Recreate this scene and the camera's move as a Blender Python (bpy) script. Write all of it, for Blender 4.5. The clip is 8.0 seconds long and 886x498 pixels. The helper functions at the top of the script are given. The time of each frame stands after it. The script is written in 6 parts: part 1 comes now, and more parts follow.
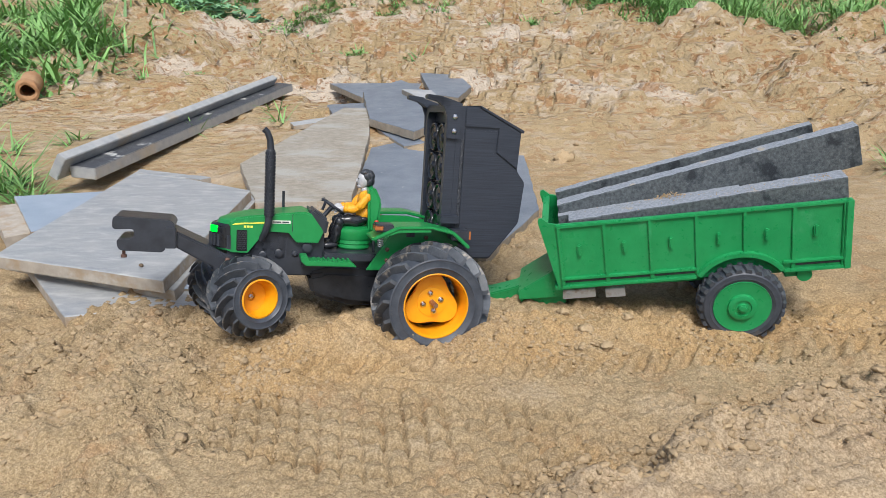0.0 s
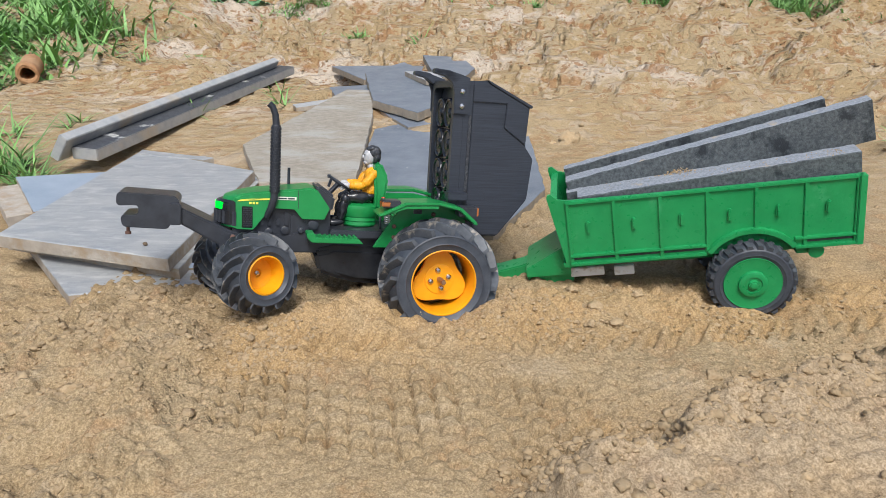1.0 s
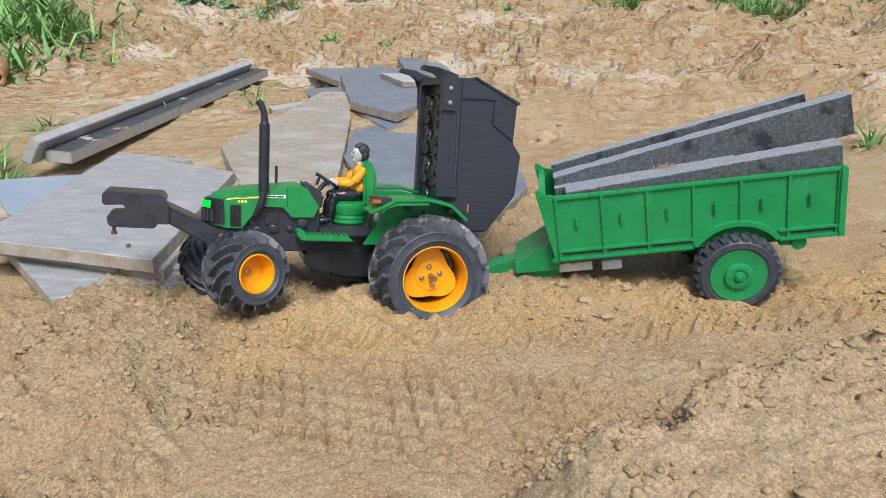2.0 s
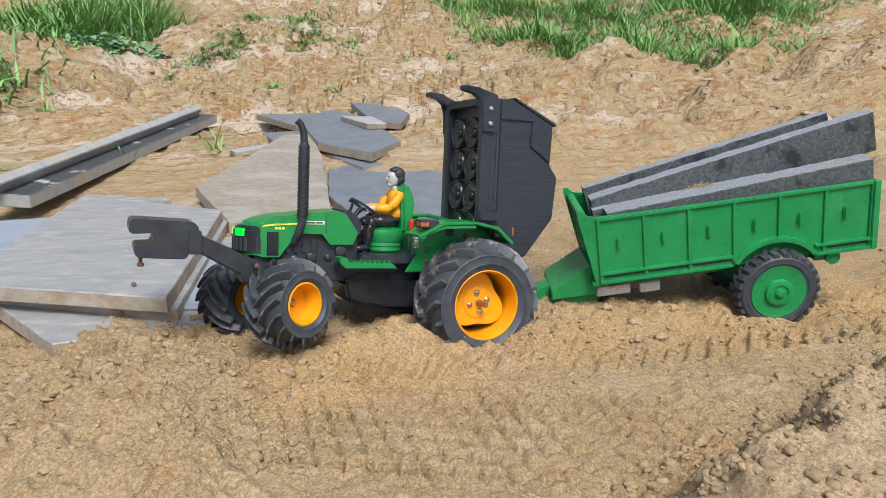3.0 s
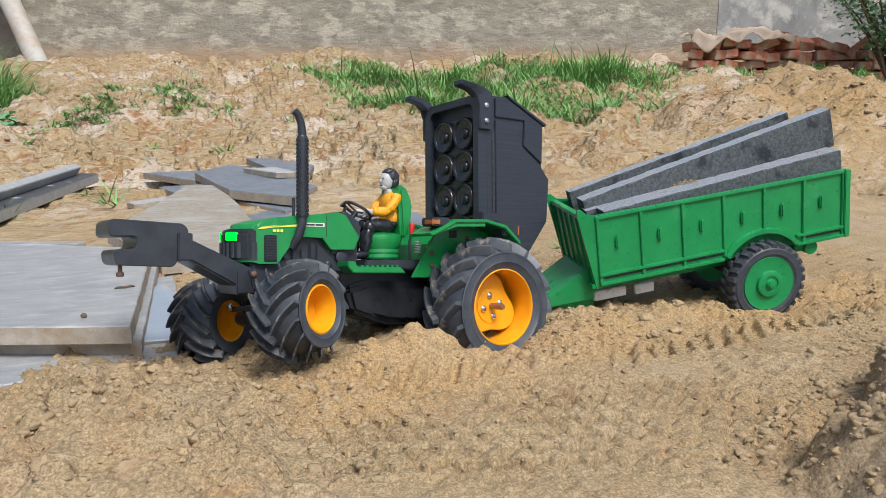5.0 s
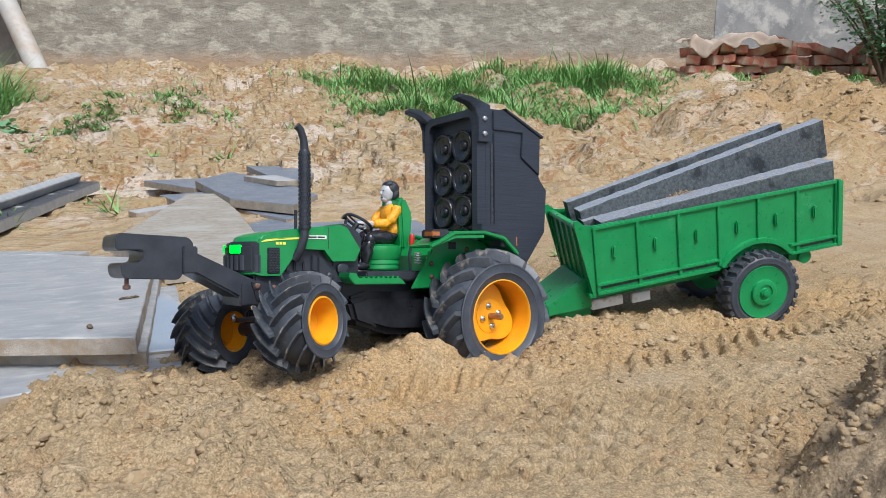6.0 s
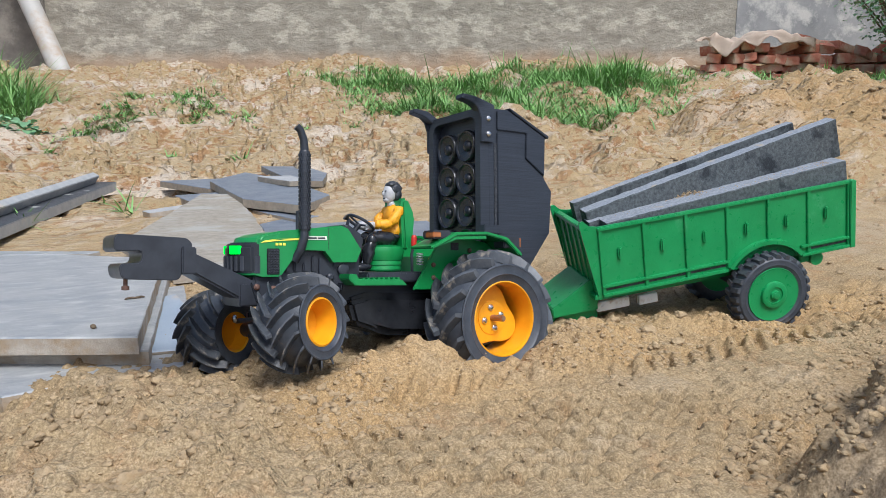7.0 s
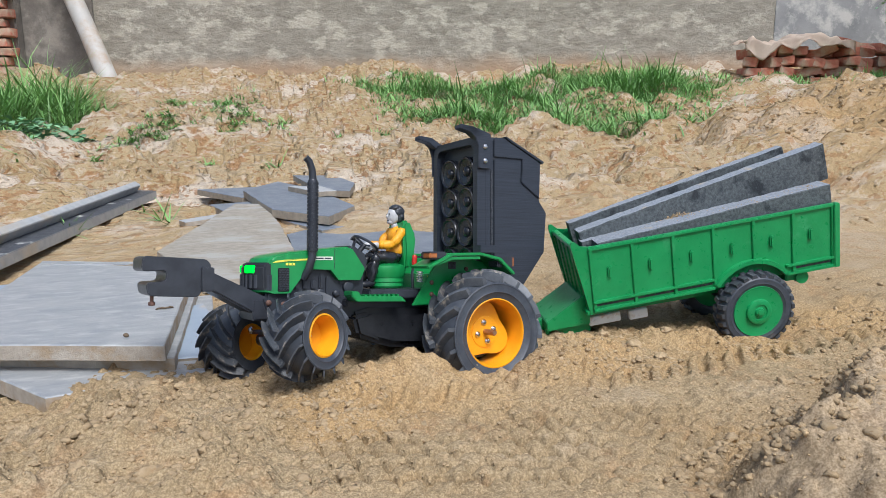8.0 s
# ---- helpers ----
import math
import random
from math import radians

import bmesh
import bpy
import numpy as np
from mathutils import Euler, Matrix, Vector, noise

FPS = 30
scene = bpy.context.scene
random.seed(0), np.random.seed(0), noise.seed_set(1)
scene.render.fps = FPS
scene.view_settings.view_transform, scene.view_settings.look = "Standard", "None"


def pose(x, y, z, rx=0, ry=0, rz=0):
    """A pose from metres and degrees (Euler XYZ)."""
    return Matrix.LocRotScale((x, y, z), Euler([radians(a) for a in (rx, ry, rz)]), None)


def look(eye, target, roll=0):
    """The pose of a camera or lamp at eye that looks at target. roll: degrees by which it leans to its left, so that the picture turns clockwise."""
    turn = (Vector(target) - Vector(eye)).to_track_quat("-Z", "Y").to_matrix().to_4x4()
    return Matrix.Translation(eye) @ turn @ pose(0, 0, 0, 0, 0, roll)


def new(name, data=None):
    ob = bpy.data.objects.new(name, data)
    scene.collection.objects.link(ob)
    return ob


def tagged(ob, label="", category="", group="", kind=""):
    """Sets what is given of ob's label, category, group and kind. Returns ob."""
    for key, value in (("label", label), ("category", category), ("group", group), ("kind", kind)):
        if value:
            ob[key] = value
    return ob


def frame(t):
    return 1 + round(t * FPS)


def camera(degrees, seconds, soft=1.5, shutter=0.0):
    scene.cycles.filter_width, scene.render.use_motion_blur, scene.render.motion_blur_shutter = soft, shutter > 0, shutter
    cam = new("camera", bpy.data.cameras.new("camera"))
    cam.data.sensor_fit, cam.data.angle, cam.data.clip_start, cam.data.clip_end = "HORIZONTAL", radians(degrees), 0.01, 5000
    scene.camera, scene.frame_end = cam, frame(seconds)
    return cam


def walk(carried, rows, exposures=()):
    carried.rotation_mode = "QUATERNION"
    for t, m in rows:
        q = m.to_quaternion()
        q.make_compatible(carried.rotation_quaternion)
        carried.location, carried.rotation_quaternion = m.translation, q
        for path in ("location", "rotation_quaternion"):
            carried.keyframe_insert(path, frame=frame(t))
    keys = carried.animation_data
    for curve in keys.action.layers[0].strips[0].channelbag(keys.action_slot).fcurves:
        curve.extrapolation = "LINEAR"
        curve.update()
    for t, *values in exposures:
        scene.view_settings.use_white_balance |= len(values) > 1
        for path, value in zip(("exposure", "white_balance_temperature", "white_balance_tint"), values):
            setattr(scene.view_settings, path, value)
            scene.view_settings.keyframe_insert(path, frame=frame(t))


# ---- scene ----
cam = camera(61.6, 8.0, soft=0.65)
PATH = [
    (0, (0.024, -0.009, 0.413), (0.003, 1.853, -0.317), -0.3),
    (0.5, (0.007, -0.003, 0.402), (-0.024, 1.851, -0.349), -0.1),
    (1, (0.016, -0.005, 0.398), (-0.007, 1.845, -0.363), -0.4),
    (1.5, (0.006, -0.01, 0.393), (0.013, 1.841, -0.366), -0.4),
    (2.8, (-0.103, 0.015, 0.363), (0.126, 1.89, -0.293), 0.3),
    (3, (-0.152, 0.029, 0.345), (0.142, 1.911, -0.265), 0.4),
    (3.5, (-0.246, 0.061, 0.29), (0.193, 1.937, -0.246), 0.5),
    (4, (-0.259, 0.099, 0.259), (0.311, 1.958, -0.208), 0.4),
    (4.5, (-0.28, 0.106, 0.248), (0.381, 1.945, -0.174), 0.3),
    (6, (-0.296, 0.092, 0.261), (0.378, 1.933, -0.131), -0.1),
    (6.5, (-0.287, 0.091, 0.261), (0.363, 1.941, -0.132), -0.2),
    (7, (-0.277, 0.091, 0.261), (0.347, 1.95, -0.131), -0.3),
    (7.5, (-0.266, 0.075, 0.259), (0.32, 1.947, -0.132), -0.4),
    (8, (-0.253, 0.019, 0.294), (0.272, 1.909, -0.096), -0.5),
]
walk(cam, [(t, look(eye, target, roll)) for t, eye, target, roll in PATH], exposures=[
    (0.0, 0.26, 6200, 9), (1.5, 0.26, 6200, 9), (3.0, 0.26, 6350, 9), (3.5, 0.26, 6550, 9), (4.0, 0.26, 6650, 9), (4.5, 0.26, 6450, 9), (6.0, 0.26, 5950, 9), (8.0, 0.26, 5900, 9)])

# ---- light: bright overcast sky with a broad weak sun ----
SUN_ELEV, SUN_TURN = 58.0, 174.0      # degrees; turn clockwise from +y
world = bpy.data.worlds.new("overcast_sky")
scene.world = world
world.use_nodes = True
wn = world.node_tree
sky = wn.nodes.new("ShaderNodeTexSky")
sky.sky_type, sky.sun_disc = "NISHITA", False
sky.sun_elevation, sky.sun_rotation = radians(SUN_ELEV), radians(SUN_TURN)
sky.air_density, sky.dust_density, sky.ozone_density = 1.0, 4.0, 1.0
wn.links.new(sky.outputs[0], wn.nodes["Background"].inputs[0])
wn.nodes["Background"].inputs[1].default_value = 0.125
sun = new("sun", bpy.data.lights.new("sun", "SUN"))
sun.data.energy, sun.data.angle, sun.data.color = 2.6, radians(24), (1.0, 0.97, 0.93)
_e, _a = radians(SUN_ELEV), radians(SUN_TURN)
sun.matrix_world = look((math.sin(_a) * math.cos(_e) * 9, math.cos(_a) * math.cos(_e) * 9, math.sin(_e) * 9), (0, 0, 0))


# ---- materials ----
def material(name, a, b, scale=20.0, rough=(0.5, 0.7), bump=0.0, bump_scale=200.0, metal=0.0, c=None, c_scale=4.0, c_cut=(0.5, 0.62),
             stretch=(1, 1, 1), island=0.0, distance=0.002, coord="Object", spec=0.5, coat=0.0):
    """Two base colours mixed by noise, a third in patches, roughness that varies and a fine relief."""
    m = bpy.data.materials.new(name)
    m.use_nodes = True
    t = m.node_tree
    N, Lk = t.nodes, t.links
    bsdf = N["Principled BSDF"]
    tc = N.new("ShaderNodeTexCoord")
    mp = N.new("ShaderNodeMapping")
    mp.inputs["Scale"].default_value = stretch
    Lk.new(tc.outputs[coord], mp.inputs["Vector"])

    def tex(s, detail=6.0, roughness=0.6):
        n = N.new("ShaderNodeTexNoise")
        n.inputs["Scale"].default_value, n.inputs["Detail"].default_value, n.inputs["Roughness"].default_value = s, detail, roughness
        Lk.new(mp.outputs[0], n.inputs["Vector"])
        return n.outputs["Fac"]

    def ramp(f, lo, hi):
        r = N.new("ShaderNodeMapRange")
        r.inputs["From Min"].default_value, r.inputs["From Max"].default_value = lo, hi
        Lk.new(f, r.inputs["Value"])
        return r.outputs["Result"]

    def mix(f, x, y):
        k = N.new("ShaderNodeMix")
        k.data_type = "RGBA"
        Lk.new(f, k.inputs["Factor"])
        for sock, val in ((k.inputs[6], x), (k.inputs[7], y)):
            if isinstance(val, tuple):
                sock.default_value = (*val, 1)
            else:
                Lk.new(val, sock)
        return k.outputs[2]

    f = tex(scale)
    col = mix(ramp(f, 0.32, 0.68), a, b)
    if c:
        col = mix(ramp(tex(c_scale, 8.0, 0.65), *c_cut), col, c)
    if island:
        info = N.new("ShaderNodeObjectInfo") if island < 0 else N.new("ShaderNodeNewGeometry")
        hsv = N.new("ShaderNodeHueSaturation")
        Lk.new(col, hsv.inputs["Color"])
        r = N.new("ShaderNodeMapRange")
        r.inputs["To Min"].default_value, r.inputs["To Max"].default_value = 1 - abs(island), 1 + abs(island)
        Lk.new(info.outputs["Random" if island < 0 else "Random Per Island"], r.inputs["Value"])
        Lk.new(r.outputs["Result"], hsv.inputs["Value"])
        col = hsv.outputs[0]
    Lk.new(col, bsdf.inputs["Base Color"])
    r = N.new("ShaderNodeMapRange")
    r.inputs["To Min"].default_value, r.inputs["To Max"].default_value = rough
    Lk.new(tex(scale * 2.3), r.inputs["Value"])
    Lk.new(r.outputs["Result"], bsdf.inputs["Roughness"])
    bsdf.inputs["Metallic"].default_value = metal
    bsdf.inputs["Specular IOR Level"].default_value = spec
    bsdf.inputs["Coat Weight"].default_value = coat
    if bump:
        b_ = N.new("ShaderNodeBump")
        b_.inputs["Strength"].default_value, b_.inputs["Distance"].default_value = bump, distance
        Lk.new(tex(bump_scale, 8.0, 0.7), b_.inputs["Height"])
        Lk.new(b_.outputs[0], bsdf.inputs["Normal"])
    return m


def glow(name, colour, strength):
    m = material(name, colour, colour, rough=(0.2, 0.3))
    b = m.node_tree.nodes["Principled BSDF"]
    b.inputs["Emission Color"].default_value = (*colour, 1)
    b.inputs["Emission Strength"].default_value = strength
    return m


def sand_material(name, near_a, near_b, far_a, far_b, pale, rusty, fleck):
    """Sand: yellow and fresh where it was churned, paler and crusted further into the yard; stains, flecks, brown
    patches for crevice shade, grains in relief.
    """
    m = material(name, near_a, near_b, 7.0, (0.85, 1.0), spec=0.12)
    t = m.node_tree
    N, Lk = t.nodes, t.links
    bsdf, tc = N["Principled BSDF"], N["Texture Coordinate"]

    def noise_of(scale, detail=4.0, rough=0.6, stretch=None, distort=0.0):
        n = N.new("ShaderNodeTexNoise")
        n.inputs["Scale"].default_value, n.inputs["Detail"].default_value, n.inputs["Roughness"].default_value = scale, detail, rough
        n.inputs["Distortion"].default_value = distort
        src = tc.outputs["Object"]
        if stretch:
            mp = N.new("ShaderNodeMapping")
            mp.inputs["Scale"].default_value = stretch
            Lk.new(src, mp.inputs["Vector"])
            src = mp.outputs[0]
        Lk.new(src, n.inputs["Vector"])
        return n.outputs["Fac"]

    def span(v, lo, hi, to0=0.0, to1=1.0):
        r = N.new("ShaderNodeMapRange")
        for key, val in (("From Min", lo), ("From Max", hi), ("To Min", to0), ("To Max", to1)):
            r.inputs[key].default_value = val
        Lk.new(v, r.inputs["Value"])
        return r.outputs[0]

    def times(p, q):
        k = N.new("ShaderNodeMath")
        k.operation = "MULTIPLY"
        for sock, val in zip(k.inputs, (p, q)):
            if isinstance(val, float):
                sock.default_value = val
            else:
                Lk.new(val, sock)
        return k.outputs[0]

    def blend(f, p, q, mode="MIX"):
        k = N.new("ShaderNodeMix")
        k.data_type, k.blend_type = "RGBA", mode
        Lk.new(f, k.inputs["Factor"])
        for sock, val in ((k.inputs[6], p), (k.inputs[7], q)):
            if isinstance(val, tuple):
                sock.default_value = (*val, 1)
            else:
                Lk.new(val, sock)
        return k.outputs[2]

    xyz = N.new("ShaderNodeSeparateXYZ")
    Lk.new(tc.outputs["Object"], xyz.inputs[0])
    away = span(xyz.outputs["Y"], 0.95, 2.3)
    col = bsdf.inputs["Base Color"].links[0].from_socket
    far = blend(span(noise_of(4.5, 7.0, 0.65), 0.36, 0.64), far_a, far_b)
    far = blend(span(noise_of(2.1, 6.0, 0.65, (0.7, 1.3, 1.0), 0.1), 0.54, 0.60), far, pale)
    far = blend(times(span(noise_of(5.5, 6.0, 0.65, (0.8, 1.5, 1.0), 0.1), 0.58, 0.65), 0.38), far, rusty)
    # both dark browns below mix soil colour with painted shade of crevices in the crust
    far = blend(times(span(noise_of(13.0, 5.0, 0.65, (0.7, 1.4, 1.0), 0.1), 0.57, 0.61), 0.70), far, (0.29, 0.150, 0.066))
    far = blend(times(span(noise_of(30.0, 4.0, 0.6, (0.8, 1.3, 1.0), 0.0), 0.555, 0.575), 0.50), far, pale)
    far = blend(times(span(noise_of(44.0, 4.0, 0.6, (0.8, 1.3, 1.0), 0.0), 0.575, 0.595), 0.75), far, (0.25, 0.130, 0.058))
    col = blend(times(span(noise_of(9.0, 6.0, 0.65), 0.54, 0.68), 0.22), col, pale)
    col = blend(times(span(noise_of(16.0, 6.0, 0.65), 0.55, 0.66), 0.35), col, rusty)
    # the packed shelf is paler and greyer, with damp gravelly soil along its foot
    line = N.new("ShaderNodeVectorMath")
    line.operation = "DOT_PRODUCT"
    Lk.new(tc.outputs["Object"], line.inputs[0])
    line.inputs[1].default_value = (0.464, -0.885, 0.0)
    edge = N.new("ShaderNodeMath")
    edge.operation = "MULTIPLY_ADD"
    Lk.new(noise_of(14.0, 4.0, 0.6), edge.inputs[0])
    edge.inputs[1].default_value = 0.05
    Lk.new(line.outputs["Value"], edge.inputs[2])
    inland = times(span(xyz.outputs["X"], 0.035, 0.06), span(xyz.outputs["Y"], -0.10, 0.25))
    foot = times(times(span(edge.outputs[0], -0.40, -0.35), span(edge.outputs[0], -0.302, -0.322)), inland)
    col = blend(times(foot, 0.12), col, rusty)
    col = blend(times(times(span(edge.outputs[0], -0.322, -0.287), inland), 0.50), col, (0.345, 0.272, 0.190))
    churned = N.new("ShaderNodeAttribute")
    churned.attribute_name = "fresh"
    col = blend(away, col, far)
    col = blend(times(churned.outputs["Fac"], 0.65), col, (0.378, 0.254, 0.120))
    col = blend(times(span(noise_of(130.0, 5.0, 0.75), 0.42, 0.34), 0.38), col, fleck)
    col = blend(times(span(noise_of(620.0, 2.0, 0.7), 0.60, 0.70), 0.30), col, pale)
    col = blend(times(span(noise_of(520.0, 2.0, 0.75), 0.42, 0.32), 0.30), col, fleck)
    grit = blend(span(noise_of(720.0, 2.0, 0.6), 0.34, 0.66), (0.76, 0.74, 0.71), (1.22, 1.22, 1.22))
    col = blend(span(xyz.outputs["Y"], 1.8, 0.9, 0.35, 1.0), col, grit, "MULTIPLY")
    grain = blend(span(noise_of(330.0, 2.0, 0.6), 0.36, 0.64), (0.79, 0.77, 0.74), (1.18, 1.18, 1.18))
    col = blend(span(xyz.outputs["Y"], 1.8, 0.9, 0.3, 1.0), col, grain, "MULTIPLY")
    Lk.new(col, bsdf.inputs["Base Color"])
    prev = None
    near_only = span(xyz.outputs["Y"], 1.6, 0.9)
    for fac, dist, power in ((noise_of(6.0, 3.0, 0.5), 0.020, times(away, 0.7)), (noise_of(15.0, 5.0, 0.60, (0.8, 1.3, 1.0), 0.15), 0.060, times(away, 0.9)), (noise_of(26.0, 3.0, 0.55), 0.003, 0.5), (noise_of(46.0, 2.0, 0.5), 0.010, times(away, 0.6)),
                             (span(noise_of(95.0, 3.0, 0.6), 0.42, 0.72), 0.0028, times(times(near_only, span(xyz.outputs["X"], -0.10, -0.20, 0.3, 1.0)), span(noise_of(11.0, 3.0, 0.5), 0.46, 0.60))), (noise_of(150.0, 1.0, 0.5), 0.0022, times(near_only, 0.5))):
        bp = N.new("ShaderNodeBump")
        bp.inputs["Distance"].default_value = dist
        if isinstance(power, float):
            bp.inputs["Strength"].default_value = power
        else:
            Lk.new(power, bp.inputs["Strength"])
        Lk.new(fac, bp.inputs["Height"])
        if prev:
            Lk.new(prev.outputs[0], bp.inputs["Normal"])
        prev = bp
    Lk.new(prev.outputs[0], bsdf.inputs["Normal"])
    return m


SAND = sand_material("sand", (0.270, 0.198, 0.110), (0.334, 0.262, 0.160), (0.340, 0.248, 0.128), (0.385, 0.306, 0.188), (0.50, 0.428, 0.338), (0.30, 0.16, 0.072), (0.15, 0.09, 0.045))
CLOD = material("sand_clod", (0.350, 0.255, 0.145), (0.440, 0.335, 0.205), 120.0, (0.85, 1.0), 1.0, 260.0, island=0.14, distance=0.002, spec=0.12, c=(0.31, 0.21, 0.115), c_scale=420.0, c_cut=(0.55, 0.68))
GREEN = material("green_paint", (0.011, 0.205, 0.050), (0.018, 0.255, 0.064), 60.0, (0.25, 0.40), 0.10, 900.0, c=(0.03, 0.32, 0.09), c_scale=35.0,
                 c_cut=(0.62, 0.8), distance=0.0005)
GREEN_T = material("trailer_green_paint", (0.014, 0.240, 0.070), (0.022, 0.290, 0.090), 45.0, (0.20, 0.40), 0.45, 220.0, c=(0.07, 0.34, 0.15), c_scale=34.0,
                   c_cut=(0.6, 0.80), distance=0.0008)
BLACK = material("black_plastic", (0.020, 0.023, 0.030), (0.038, 0.043, 0.054), 50.0, (0.26, 0.42), 0.2, 600.0, distance=0.0006)
PRINT = material("black_printed_plastic", (0.017, 0.021, 0.030), (0.033, 0.040, 0.055), 30.0, (0.28, 0.45), 0.25, 60.0, stretch=(0.6, 0.6, 30.0), distance=0.0008)
GLOSS = material("glossy_black_plastic", (0.012, 0.013, 0.016), (0.022, 0.024, 0.028), 60.0, (0.12, 0.3), 0.1, 300.0)
RUBBER = material("tyre_rubber", (0.034, 0.041, 0.054), (0.064, 0.073, 0.088), 80.0, (0.36, 0.56), 0.3, 500.0, c=(0.20, 0.16, 0.11), c_scale=45.0,
                  c_cut=(0.62, 0.78), distance=0.0008)
LUG = material("sandy_lug_rubber", (0.040, 0.047, 0.058), (0.090, 0.098, 0.110), 90.0, (0.36, 0.56), 0.3, 500.0, c=(0.40, 0.345, 0.27), c_scale=48.0,
               c_cut=(0.57, 0.70), distance=0.0008, island=-0.3)
YELLOW = material("yellow_rim_paint", (0.78, 0.32, 0.004), (0.84, 0.38, 0.006), 50.0, (0.3, 0.45), 0.1, 500.0, c=(0.55, 0.28, 0.05), c_scale=60.0,
                  c_cut=(0.66, 0.8))
DECAL = material("decal_yellow", (0.75, 0.72, 0.08), (0.8, 0.76, 0.1), 60.0, (0.4, 0.5))
PALE = material("decal_white", (0.62, 0.66, 0.56), (0.7, 0.74, 0.64), 90.0, (0.4, 0.5))
STEEL = material("screw_steel", (0.55, 0.55, 0.56), (0.68, 0.68, 0.68), 90.0, (0.2, 0.35), metal=1.0)
RUST = material("rusty_screw", (0.085, 0.050, 0.040), (0.16, 0.080, 0.055), 300.0, (0.5, 0.7), 0.3, 900.0)
BRASS = material("shaft_metal", (0.35, 0.20, 0.12), (0.45, 0.3, 0.2), 200.0, (0.35, 0.5), metal=0.8)
WHITE_PL = material("white_plastic", (0.62, 0.63, 0.60), (0.72, 0.72, 0.70), 60.0, (0.4, 0.6), c=(0.45, 0.36, 0.26), c_scale=40.0)
RED = material("red_knob", (0.45, 0.02, 0.015), (0.55, 0.03, 0.02), 60.0, (0.3, 0.4))
AMBER = material("amber_lens", (0.30, 0.10, 0.03), (0.42, 0.15, 0.05), 90.0, (0.15, 0.25))
LIGHT = glow("green_headlight", (0.01, 1.0, 0.03), 0.85)
SHIRT = material("orange_shirt", (0.74, 0.31, 0.006), (0.82, 0.38, 0.012), 120.0, (0.35, 0.5), 0.5, 250.0)
SKIN = material("white_paint", (0.36, 0.37, 0.39), (0.50, 0.50, 0.50), 160.0, (0.4, 0.5))
DARK = material("dark_paint", (0.016, 0.019, 0.024), (0.05, 0.055, 0.065), 220.0, (0.22, 0.4), 0.8, 220.0)
# beam sides: shade from overhead light is in the dark colour; wet stains on top
BEAM = material("shaded_stone_side", (0.040, 0.050, 0.055), (0.125, 0.143, 0.152), 260.0, (0.5, 0.8), 0.9, 380.0, c=(0.020, 0.026, 0.033), c_scale=15.0,
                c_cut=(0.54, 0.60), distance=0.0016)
# beam tops: light from above is in the pale colour, with speckle and sand
BEAM_TOP = material("lit_speckled_stone_top", (0.31, 0.335, 0.365), (0.16, 0.180, 0.205), 320.0, (0.6, 0.8), 0.4, 500.0, c=(0.40, 0.33, 0.23), c_scale=38.0,
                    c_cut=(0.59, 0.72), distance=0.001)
MARBLE = material("pale_marble", (0.348, 0.354, 0.348), (0.249, 0.265, 0.280), 16.0, (0.26, 0.44), 0.4, 240.0, c=(0.42, 0.425, 0.415), c_scale=26.0, c_cut=(0.50, 0.66),
                  stretch=(1.0, 3.0, 1.0), distance=0.0012)
MARBLE_E = material("marble_sawn_edge", (0.33, 0.29, 0.235), (0.45, 0.40, 0.335), 60.0, (0.7, 0.9), 0.7, 220.0, c=(0.34, 0.26, 0.17), c_scale=22.0,
                    distance=0.002)
BLUE = material("bluish_polished_stone", (0.24, 0.30, 0.37), (0.32, 0.375, 0.44), 12.0, (0.25, 0.5), 0.15, 300.0, c=(0.52, 0.41, 0.27), c_scale=6.0,
                c_cut=(0.58, 0.66))
ROUGH = material("rough_sawn_stone", (0.245, 0.218, 0.172), (0.355, 0.322, 0.262), 60.0, (0.8, 0.95), 0.9, 95.0, c=(0.36, 0.345, 0.31), c_scale=7.0,
                 stretch=(1.0, 2.0, 1.0), distance=0.003)
SLATE = material("blue_grey_slate", (0.128, 0.152, 0.186), (0.195, 0.222, 0.258), 18.0, (0.3, 0.55), 0.25, 220.0, c=(0.46, 0.46, 0.45), c_scale=55.0,
                 c_cut=(0.66, 0.72))
SLATE_E = material("slate_broken_edge", (0.22, 0.19, 0.15), (0.34, 0.29, 0.22), 60.0, (0.8, 0.95), 0.6, 300.0)
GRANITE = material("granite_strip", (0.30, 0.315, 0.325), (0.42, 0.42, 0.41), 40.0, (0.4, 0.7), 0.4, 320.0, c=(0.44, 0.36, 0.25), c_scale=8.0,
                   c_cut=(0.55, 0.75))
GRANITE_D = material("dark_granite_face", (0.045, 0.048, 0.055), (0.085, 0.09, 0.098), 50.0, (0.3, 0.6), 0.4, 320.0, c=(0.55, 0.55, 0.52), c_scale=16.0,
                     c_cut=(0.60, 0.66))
PLASTER = material("cement_plaster", (0.225, 0.206, 0.166), (0.350, 0.322, 0.262), 9.0, (0.85, 1.0), 0.6, 17.0, c=(0.45, 0.415, 0.340), c_scale=7.0,
                   c_cut=(0.50, 0.60), stretch=(0.8, 0.8, 1.45), distance=0.03)


